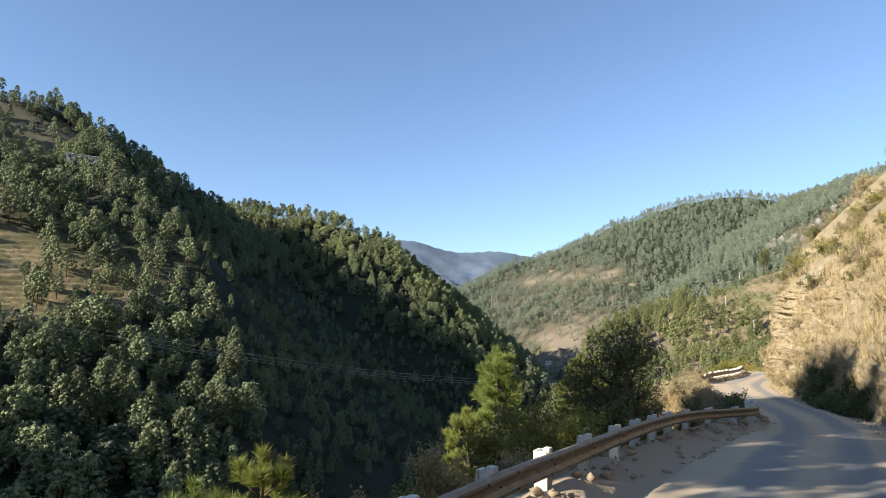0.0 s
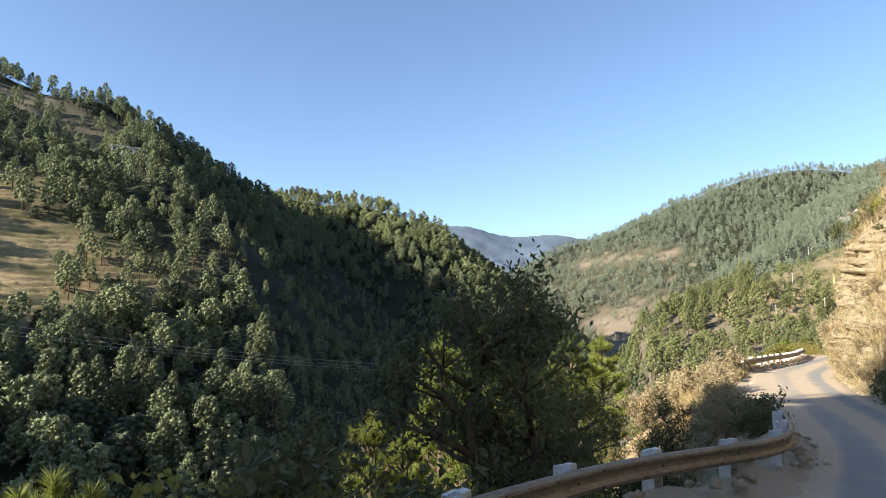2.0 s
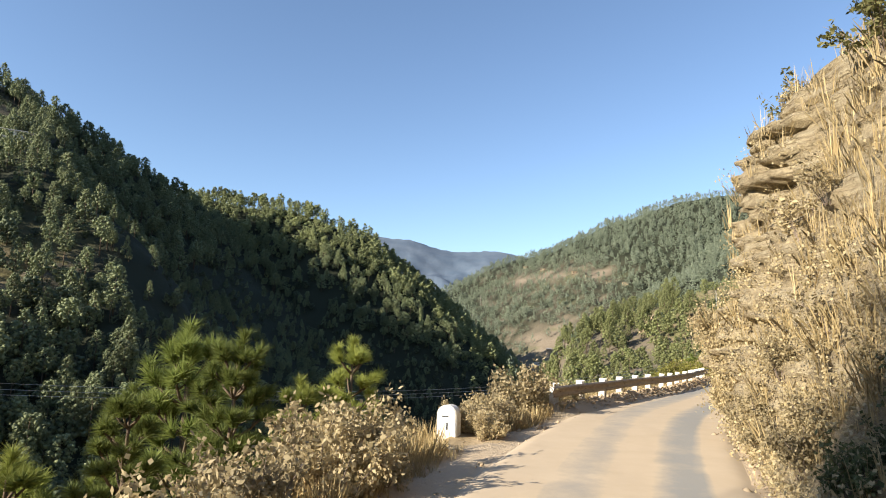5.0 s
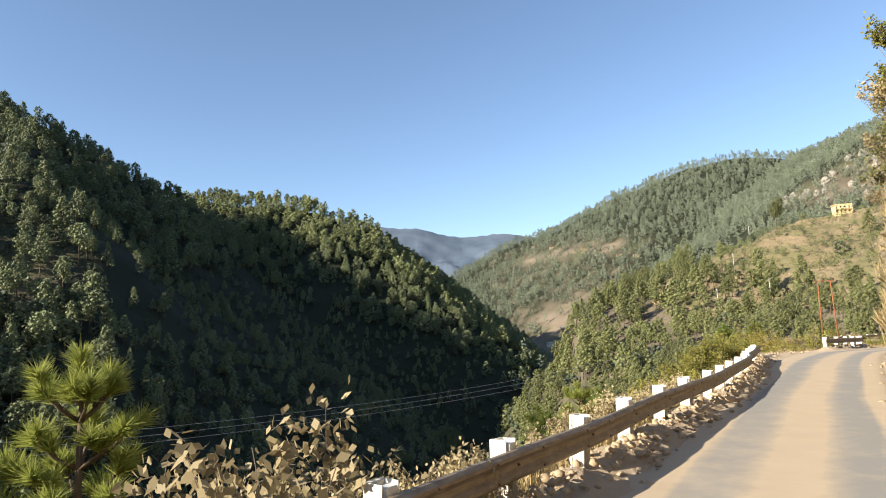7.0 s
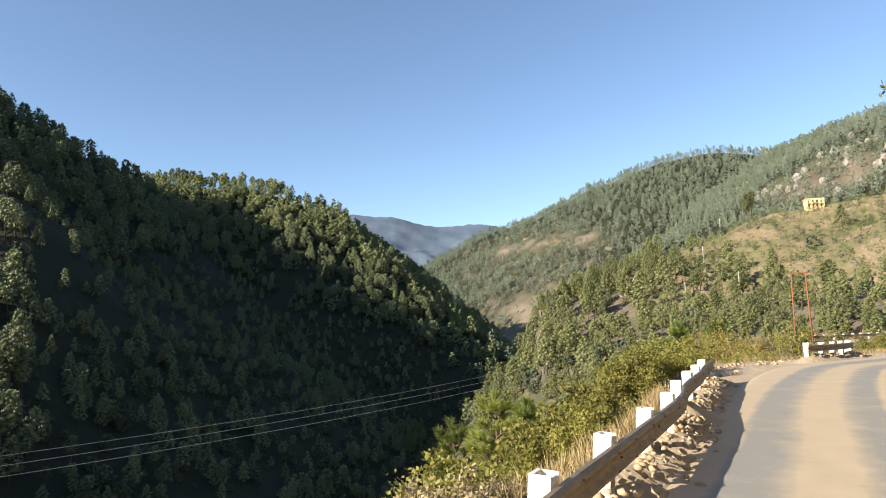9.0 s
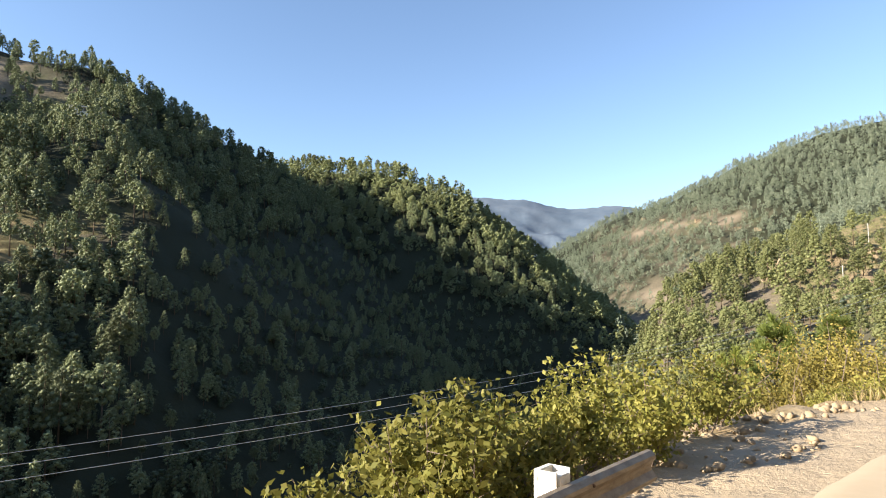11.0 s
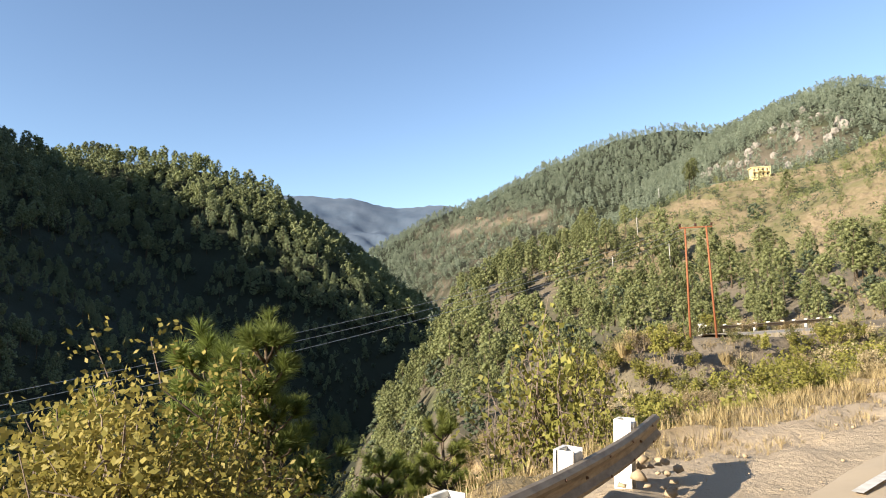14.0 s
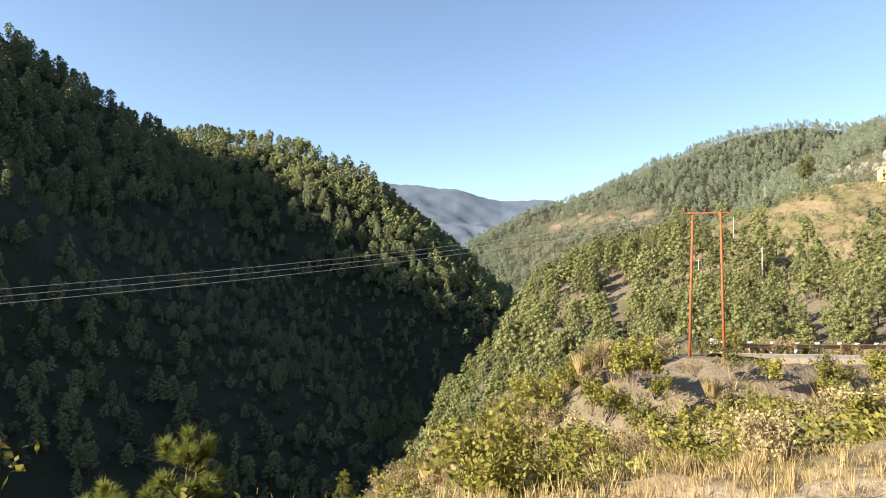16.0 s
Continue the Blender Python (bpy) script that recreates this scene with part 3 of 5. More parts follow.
ft /= np.hypot(ft[:, 0], ft[:, 1])[:, None]
fw = np.array([-3.2, -2.3, -1.8, -1.35, -0.9, -0.45, 0, 0.45, 0.9, 1.35, 1.8, 2.3, 3.2])
fv = np.stack([np.stack([fl[:, 0] + ft[:, 1] * w, fl[:, 1] - ft[:, 0] * w, fl[:, 2] + 0.18 - 0.55 * max(0, abs(w) - 1.8)], 1) for w in fw], 1).reshape(-1, 3)
tagged(new("road", mesh_of("far_road", fv, grid_faces(len(fl), len(fw)), M_ROAD, True, {"sand": np.tile(np.clip(np.abs(fw) - 1.0, 0, 1) + 0.2, len(fl))})),
       "far stretch of grey asphalt road beyond the side ravine", "road", kind="structure")

ls = np.arange(108, 131, 0.5)
lv_ = []
for w in (-0.06, 0.06):
    lx, ly, lz = road_at(ls, -2.05 - 0.5 * np.clip((ls - 112) / 8, 0, 1) + w)
    lv_.append(np.stack([lx, ly, lz + 0.06], 1))
tagged(new("road_line", mesh_of("road_line", np.stack(lv_, 1).reshape(-1, 3), grid_faces(len(ls), 2), M_LINE)), "worn white painted edge line on the asphalt", "road line", kind="structure")

# ---- rock cut on the hill side of the road ----
m_, nt_, b_ = material("cut_rock_and_dry_grass", 0.92)
k1, k2 = noise_tex(nt_, 2.2, 10, 0.78, (0.6, 0.6, 2.4)), noise_tex(nt_, 0.5, 5, 0.65)
k3 = noise_tex(nt_, 1.5, 9, 0.72, (0.45, 0.45, 7.0))
k4 = noise_tex(nt_, 14, 6, 0.75)
rockc = ramp(nt_, k1, [(0.28, (0.15, 0.11, 0.066)), (0.40, (0.33, 0.26, 0.155)), (0.52, (0.45, 0.37, 0.235)), (0.68, (0.56, 0.48, 0.33))])
# Crevices painted dark along k3's low bands, which also dip in the bump.
rockc = mix(nt_, ramp(nt_, k3, [(0.34, (0.85, 0.85, 0.85)), (0.44, (0, 0, 0))]), rockc, (0.12, 0.085, 0.052))
rockc = mix(nt_, ramp(nt_, k4, [(0.35, (0.55, 0.55, 0.55)), (0.55, (0, 0, 0))]), rockc, (0.20, 0.155, 0.095))
strawc = mix(nt_, noise_tex(nt_, 9, 5, 0.7), (0.255, 0.20, 0.115), (0.42, 0.345, 0.215))
cm = nt_.nodes.new("ShaderNodeMath")
cm.operation = "ADD"
put_in(nt_, k2, cm.inputs[0])
put_in(nt_, attr(nt_, "wood"), cm.inputs[1])
put_in(nt_, mix(nt_, ramp(nt_, cm.outputs[0], [(0.62, (0, 0, 0)), (0.78, (1, 1, 1))]), rockc, strawc), b_.inputs["Base Color"])
relief = nt_.nodes.new("ShaderNodeMath")
relief.operation = "MULTIPLY_ADD"
put_in(nt_, k3, relief.inputs[0])
relief.inputs[1].default_value = 1.4
put_in(nt_, mix(nt_, 0.35, k1, k4), relief.inputs[2])
bump(nt_, b_, relief.outputs[0], 0.9, 0.16)
M_CUT = m_


def cut_base(s):
    return np.interp(s, [-45, 0, 20, 32, 44, 52, 62, 74, 82, 87, 92, 104, 136], [4.0, 3.6, 3.0, 2.6, 2.3, 2.15, 2.3, 2.4, 2.5, 2.6, 3.2, 4.2, 5.0])


def cut_low(s):
    return np.interp(s, [-45, 44, 53, 86, 92, 136], [0.36, 0.36, 0.06, 0.04, 0.3, 0.36])


def cut_lean(s):
    return np.interp(s, [-45, 30, 44, 52, 56, 64, 74, 86, 92, 136], [0.75, 0.62, 0.5, 0.17, 0.10, 0.17, 0.19, 0.14, 0.38, 0.6])


cs = np.array(lin(-45, 10, 60) + lin(10, 44, 170) + lin(44, 90, 420) + lin(90, 136, 44))
ch = np.array(lin(-0.4, 12, 190) + lin(12, 46, 24))
CS, CH = np.meshgrid(cs, ch, indexing="ij")
s_, h_ = CS.ravel(), CH.ravel()
top = np.interp(s_, [-45, 36, 46, 56, 62, 68, 80, 86, 92, 136], [7, 7.5, 7, 7, 8, 11.5, 12, 11, 9, 7])
over = np.maximum(h_ - top, 0)
cd = cut_base(s_) + cut_low(s_) * np.clip(h_, -0.4, 3) + cut_lean(s_) * np.clip(np.minimum(h_, top) - 3, 0, 99) + 1.05 * over
def cells(a, rows, seed):
    """A steady random number for each stone of a bed."""
    k = np.sin(np.floor(a) * 127.1 + rows * 311.7 + seed * 74.7) * 43758.5453
    return k - np.floor(k)


big = np.array([noise.noise((a * 0.16, 7.3, b * 0.20)) for a, b in zip(s_, h_)])
fine = np.array([noise.noise((a * 1.9, 3.3, b * 2.6)) for a, b in zip(s_, h_)])
sway = np.array([noise.noise((a * 0.35, 1.3, b * 0.3)) for a, b in zip(s_, h_)])
tilt = h_ - 0.05 * s_ + 0.22 * sway
bed_n = np.floor(tilt / 0.60)
lay_n = np.floor(tilt / 0.22)
thin_n = np.floor(tilt / 0.10)
within = tilt / 0.60 - bed_n
bed_off = cells(s_ * 0.22 + bed_n * 0.37 + 0.4 * sway, bed_n, 1) - 0.5
lay_off = cells(s_ * 0.55 + lay_n * 0.61 + 0.5 * sway, lay_n, 2) - 0.5
thin_off = cells(s_ * 1.1 + thin_n * 0.43 + 0.4 * sway, thin_n, 3) - 0.5
rocky = np.clip(1.15 - 0.55 * over, 0.1, 1) * np.clip(h_ / 1.0, 0.15, 1)
stony = np.interp(s_, [40, 50, 57, 64], [0.40, 1.0, 0.95, 0.5]) * np.clip(0.75 + 0.9 * big, 0.3, 1.2)
cd = cd - rocky * (0.6 * big + 0.10 * fine + stony * (0.42 * bed_off + 0.34 * lay_off + 0.22 * thin_off + 0.16 * within))
hollow = np.exp(-((s_ - 55.5) / 1.6) ** 2 - ((h_ - 3.3) / 0.35) ** 2) * 0.9 + np.exp(-((s_ - 57) / 0.9) ** 2 - ((h_ - 2.0) / 0.22) ** 2) * 0.7
cd = cd + hollow
cx_, cy_, cz_ = road_at(s_, cd)
grassy = 0.10 * over + 0.28 * np.clip(1 - h_ / 2.2, 0, 1) + np.where(s_ < 46, 0.24, 0) - np.where((s_ > 50) & (s_ < 84), 0.10, 0)
tagged(new("cliff", mesh_of("cliff", np.stack([cx_, cy_, cz_ + h_], 1), grid_faces(len(cs), len(ch)), M_CUT, False, {"wood": grassy})),
       "tan bedded rock cutting with dry grass above the road", "cliff", kind="structure")

# ---- plants: shapes ----
def leaf_quads(centres, half_l, half_w, rng, out_from=None, droop=0.0):
    """Small four-cornered leaves at the given places, turned at random or pointing away from a place."""
    n = len(centres)
    a = rng.normal(size=(n, 3))
    if out_from is not None:
        a = centres - out_from + 0.35 * a * np.linalg.norm(centres - out_from, axis=1, keepdims=True)
    a[:, 2] -= droop
    a /= np.linalg.norm(a, axis=1, keepdims=True) + 1e-9
    b = np.cross(a, rng.normal(size=(n, 3)))
    b /= np.linalg.norm(b, axis=1, keepdims=True) + 1e-9
    l = (half_l * (0.6 + 0.8 * rng.rand(n)))[:, None]
    w = (half_w * (0.6 + 0.8 * rng.rand(n)))[:, None]
    v = np.stack([centres - a * l, centres + b * w - a * l * 0.1, centres + a * l, centres - b * w - a * l * 0.1], 1)
    return v.reshape(-1, 3), np.arange(4 * n).reshape(n, 4)


def ball(rng, n, radii):
    p = rng.normal(size=(n, 3))
    p /= np.linalg.norm(p, axis=1, keepdims=True)
    return p * (rng.rand(n, 1) ** 0.45) * np.asarray(radii)


BOX = np.array([(-1, -1, -1), (1, -1, -1), (1, 1, -1), (-1, 1, -1), (-1, -1, 1), (1, -1, 1), (1, 1, 1), (-1, 1, 1)], float) * 0.33
BOX_F = np.array([(0, 3, 2, 1), (4, 5, 6, 7), (0, 1, 5, 4), (1, 2, 6, 5), (2, 3, 7, 6), (3, 0, 4, 7)])
BOX_F = np.concatenate([BOX_F[:, [0, 1, 2]], BOX_F[:, [0, 2, 3]]])


def sprays(centres, out, half_l, half_w, rng):
    """Three-cornered sprays of foliage, lying roughly across the way that the crown grows outwards."""
    n = len(centres)
    o = out + 0.75 * rng.normal(size=(n, 3)) + np.array([0, 0, 0.25])
    a = np.cross(o, rng.normal(size=(n, 3)))
    a /= np.linalg.norm(a, axis=1, keepdims=True) + 1e-9
    b = np.cross(o, a)
    b /= np.linalg.norm(b, axis=1, keepdims=True) + 1e-9
    l = (half_l * (0.5 + 1.0 * rng.rand(n)))[:, None]
    w = (half_w * (0.6 + 0.8 * rng.rand(n)))[:, None]
    return np.stack([centres - a * l - b * w, centres - a * l * 0.4 + b * w, centres + a * l], 1).reshape(-1, 3), np.arange(3 * n).reshape(n, 3)


def forest_tree(rng, kind, leaves, n):
    """A tree 1 high for woods: a crown of leafy clumps, each with a dense heart, and a slim trunk."""
    cs = []
    low = {"pine": 0.18, "tall": 0.42, "oak": 0.06}[kind]
    for k in range(n):
        u = (k + rng.rand()) / n
        w = k * 2.4 + rng.rand()
        if kind == "oak":
            r = 0.36 * math.sin(3.14 * (0.12 + 0.80 * u)) * (0.45 + 0.55 * rng.rand())
            size = 0.17
        elif kind == "pine":
            r = (0.215 * (1 - u) ** 0.7 + 0.015) * (0.55 + 0.5 * rng.rand())
            size = 0.105 * (1.15 - 0.45 * u)
        else:
            r = (0.17 * math.sin(3.14 * (0.12 + 0.78 * u)) + 0.01) * (0.4 + 0.7 * rng.rand())
            size = 0.095
        cs.append((r * math.cos(w), r * math.sin(w), low + (0.95 - low - size * 0.6) * u + size * 0.4, size * (14 / n) ** 0.33))
    per = leaves // n
    pts, outs, vs, fs = [], [], [], []
    for k, c in enumerate(cs):
        o = np.array(c[:3])
        p = rng.normal(size=(per, 3))
        p /= np.linalg.norm(p, axis=1, keepdims=True)
        pts.append(o + p * (0.40 + 0.85 * rng.rand(per, 1)) * c[3] * np.array([1, 1, 0.8]))
        outs.append(p)
        if n > 6:
            a = np.linalg.qr(rng.normal(size=(3, 3)))[0]
            vs.append(o + (BOX * c[3] * (0.75 + 0.5 * rng.rand(8, 1))) @ a)
            fs.append(BOX_F + 8 * k)
    size = (0.050 if kind == "oak" else 0.044) * (170 / leaves) ** 0.5
    lv, lf = sprays(np.concatenate(pts), np.concatenate(outs), size, size * 0.55, rng)
    lv, lf = np.concatenate(vs + [lv]), np.concatenate(fs + [lf + 8 * len(fs)])
    tv, tf = tube_arrays([(0, 0, -0.06), (0.01, 0, 0.35), (0.0, 0.01, 0.9)], [0.014, 0.011, 0.003], 4)
    tv = np.array([tuple(q) for q in tv])
    tf = np.array([q for q in tf if len(q) == 4])
    tf = np.concatenate([tf[:, [0, 1, 2]], tf[:, [0, 2, 3]]])
    return lv, lf, tv, tf


class Pile:
    """Gathers many shapes into one mesh."""
    def __init__(self):
        self.v, self.f, self.t, self.n = [], [], [], 0

    def add(self, v, f, tint):
        self.v.append(v)
        self.f.append(f + self.n)
        self.t.append(np.full(len(v), tint))
        self.n += len(v)

    def make(self, name, mat):
        return mesh_of(name, np.concatenate(self.v), np.concatenate(self.f), mat, False, {"tint": np.concatenate(self.t)})


def turned(v, x, y, z, h, w, rz):
    c, s = math.cos(rz), math.sin(rz)
    return np.stack([x + (v[:, 0] * c - v[:, 1] * s) * w, y + (v[:, 0] * s + v[:, 1] * c) * w, z + v[:, 2] * h], 1)


# ---- woods on the hills ----
rng = np.random.RandomState(7)
KINDS = ("pine", "pine", "tall", "oak", "oak")
CLOSE_T = [forest_tree(rng, k, 5200, 52) for k in KINDS]
SLOPE_T = [forest_tree(rng, k, 1500, 34) for k in KINDS]
NEAR_T = [forest_tree(rng, k, 700, 34) for k in KINDS]
MID_T = [forest_tree(rng, k, 170, 12) for k in KINDS]
FAR_T = [forest_tree(rng, k, 84, 6) for k in KINDS]


def scatter(x0, x1, y0, y1, n, keep):
    x, y = rng.uniform(x0, x1, n), rng.uniform(y0, y1, n)
    k = keep(x, y)
    return x[k], y[k]


def facing(x, y, limit=-0.25):
    """Whether the slope there turns towards the road at all."""
    z = land(x, y)
    nx, ny = (land(x - 4, y) - land(x + 4, y)) / 8, (land(x, y - 4) - land(x, y + 4)) / 8
    vx, vy, vz = 35 - x, 60 - y, 2 - z
    l = np.sqrt(vx ** 2 + vy ** 2 + vz ** 2)
    return (nx * vx + ny * vy + vz) / l / np.sqrt(nx ** 2 + ny ** 2 + 1) > limit


def on_left(x, y):
    ahead = np.maximum(brown(x + 18, y + 13), np.maximum(brown(x + 34, y + 25), brown(x + 50, y + 37))) * (x < -100) * (y < 270)
    yard = np.hypot(x + 201, (y - 335) * 0.7) < 13
    return (~yard & (rng.rand(len(x)) > 0.9 * ahead) & facing(x, y) & (land(x, y) > -75) & (rng.rand(len(x)) > 1.1 * brown(x, y)) & (road_sd(x, y)[1] < -75))


def on_right(x, y):
    return facing(x, y, -0.15) & (rng.rand(len(x)) > 0.93 * brown(x, y) ** 0.7) & (land(x, y) > -60)


spots = []
for (x0, x1, y0, y1, n, keep, hmin, hmax, mixk, lod) in (
        (-420, 30, 110, 540, 4000, on_left, 9, 18, (0, 1, 2, 3, 0, 2, 1), 0),
        (-340, 30, 110, 540, 2400, on_left, 4, 8, (3, 4), 1),
        (-190, -30, 70, 240, 520, lambda x, y: facing(x, y, -0.4) & (land(x, y) > -100) & (rng.rand(len(x)) > 1.1 * brown(x, y)) & (road_sd(x, y)[1] < -60), 9, 17, (0, 1, 2, 1, 3), 0),
        (-300, 90, 535, 720, 2700, on_left, 10, 17, (0, 1, 1, 3, 2), 1),
        (-70, 110, 230, 720, 2300, lambda x, y: (land(x, y) < 20) & (x < np.interp(y, [230, 364, 500, 720], [45, 60, 80, 110])), 7, 13, (0, 3, 4), 1),
        (-60, 620, 820, 1290, 7600, on_right, 8, 16, (0, 1, 2, 3), 2),
        (70, 560, 520, 820, 4000, on_right, 8, 15, (0, 1, 0, 3), 2),
        (330, 760, 480, 960, 2400, on_right, 8, 15, (0, 1, 3), 2),
        (28, 130, 138, 380, 1000, lambda x, y: facing(x, y, -0.3) & (road_sd(x, y)[1] < -34) & (rng.rand(len(x)) > 0.45 * brown(x, y)) & (x > np.interp(y, [138, 150, 165, 195, 230, 270, 310, 346, 364], [64, 60, 54, 47, 43, 42, 46, 58, 80])), 7, 14, (0, 1, 0, 3, 2), 0),
        (84, 128, 138, 182, 150, lambda x, y: (near_line(x, y, [(72, 130.3, 0), (88, 138.5, 0), (100, 144, 0), (112, 150, 0)])[0] > 5) & (road_sd(x, y)[1] < -16), 3, 9, (0, 1, 3, 4), 0),
        (95, 330, 150, 380, 420, on_right, 4, 10, (3, 4, 3, 0), 0),
        (95, 325, 170, 362, 5200, lambda x, y: facing(x, y, -0.15) & (brown(x, y) > 0.3), 1.1, 4.6, (3, 4, 3, 0), 2)):
    sx, sy = scatter(x0, x1, y0, y1, n, keep)
    sz = land(sx, sy)
    for x, y, z in zip(sx, sy, sz):
        h = hmin + (hmax - hmin) * rng.rand() ** 1.5
        k = mixk[rng.randint(len(mixk))]
        if y < 480 and -125 < x < 40 and x > np.interp(y, [185, 194, 209, 232, 253, 276, 330], [-54, -61, -71, -87, -102, -119, -150]) + 3:
            h *= 0.55
        if 28 < x < 130 and y < 230:
            h *= 0.62
        if KINDS[k] == "oak":
            h *= 0.62
        spots.append((x, y, z, h, k, lod, rng.rand(), rng.rand() * 6.28))

pile_near, pile_oak, pile_far, pile_trunk, pile_green, pile_spur = (Pile() for _ in range(6))
TREES_NEAR = []
for x, y, z, h, k, lod, tint, turn in spots:
    T = (SLOPE_T if x > 15 and y < 310 else NEAR_T, MID_T, FAR_T)[lod][k]
    wide = h * (0.85 + 0.4 * ((tint * 7) % 1)) * (0.85 if lod == 2 else 1)
    if KINDS[k] == "oak":
        wide = h * 1.25
    if lod == 0 and len(TREES_NEAR) < 220 and ((x < -20 and y < 215) or (15 < x < 85 and y < 225)):
        TREES_NEAR.append((x, y, z, h, k + (5 if x > 0 else 0), wide, turn))
        continue
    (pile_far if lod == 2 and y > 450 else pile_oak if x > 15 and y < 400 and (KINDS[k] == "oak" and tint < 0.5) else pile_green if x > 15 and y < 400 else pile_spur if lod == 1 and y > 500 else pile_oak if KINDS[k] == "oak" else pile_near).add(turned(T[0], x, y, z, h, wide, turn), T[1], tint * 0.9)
    if lod < 1:
        pile_trunk.add(turned(T[2], x, y, z, h, wide, turn), T[3], 0)
for pile, name, mat, label in ((pile_near, "pine_forest", M_PINE_FAR, "dense pine forest on the valley sides"),
                               (pile_oak, "broadleaf_wood", M_EVERGREEN, "broadleaf trees among the pines, darkened for the shaded slope"),
                               (pile_green, "sunlit_pine_wood", M_GREENPINE, "fresh green pines on the sunlit slope"),
                               (pile_spur, "spur_forest", M_SPUR, "pine forest on the far spur, sunlit along its crest"),
                               (pile_far, "distant_forest", M_HAZY, "distant pine forest on the sunlit hill, paled to look hazed"),
                               (pile_trunk, "tree_trunks", M_BARK, "pale trunks of the forest trees")):
    tagged(new(name, pile.make(name, mat)), label, "forest", kind="stuff")

TREE_ME = {}
for k, kind in enumerate(KINDS * 2):
    T = CLOSE_T[k % 5]
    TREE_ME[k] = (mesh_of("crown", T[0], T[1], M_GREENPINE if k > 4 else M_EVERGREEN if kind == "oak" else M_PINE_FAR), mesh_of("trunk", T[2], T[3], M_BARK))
for x, y, z, h, k, wide, turn in TREES_NEAR:
    oak = KINDS[k % 5] == "oak"
    t = base("broadleaf_tree" if oak else "pine_tree", x, y, z, math.degrees(turn),
             "dark leafy broadleaf tree on the steep slope" if oak else "tall green pine tree on the steep slope", "tree", "trees of the valley slope")
    t.scale = (wide, wide, h)
    part("crown", TREE_ME[k][0], t)
    part("trunk", TREE_ME[k][1], t)


# a row of tall bare-stemmed pines along the crest of the far spur
crest_line = spline([(-203, 607, 121), (-180, 603, 121), (-158, 600, 119), (-130, 596, 112), (-100, 592, 106)], 4.5)
for n in range(24):
    x, y, _ = crest_line[n % len(crest_line)]
    x, y = x + rng.normal() * 1.5, y - 2 + rng.normal() * 3
    h = 11 + 6 * rng.rand()
    t = base("pine_tree", x, y, float(land(np.array([x]), np.array([y]))[0]) - 0.5, n * 70.0, "tall bare-stemmed pine on the crest of the spur", "tree", "pines along the spur crest")
    t.scale = (h * 0.95, h * 0.95, h)
    part("crown", TREE_ME[7][0], t)
    part("trunk", TREE_ME[7][1], t)


# ---- trees and shrubs by the road ----
def needle_tufts(tips, axes, r, count, length, width):
    """Long thin needles bursting from each twig end."""
    m = len(tips)
    a = np.repeat(axes, count, 0)
    o = np.repeat(tips, count, 0) - a * (0.55 * length * r.rand(m * count, 1))
    d = r.normal(size=(m * count, 3))
    d -= a * np.sum(a * d, 1, keepdims=True)
    d /= np.linalg.norm(d, axis=1, keepdims=True)
    d = d * (0.25 + 0.75 * r.rand(m * count, 1)) + a * (0.35 + 0.65 * r.rand(m * count, 1))
    d /= np.linalg.norm(d, axis=1, keepdims=True)
    s = np.cross(d, r.normal(size=(m * count, 3)))
    s *= width / np.linalg.norm(s, axis=1, keepdims=True)
    e = o + d * length * (0.7 + 0.45 * r.rand(m * count, 1))
    e[:, 2] -= 0.06 * length
    return np.stack([o - s, o + s, e], 1).reshape(-1, 3), np.arange(3 * m * count).reshape(-1, 3)


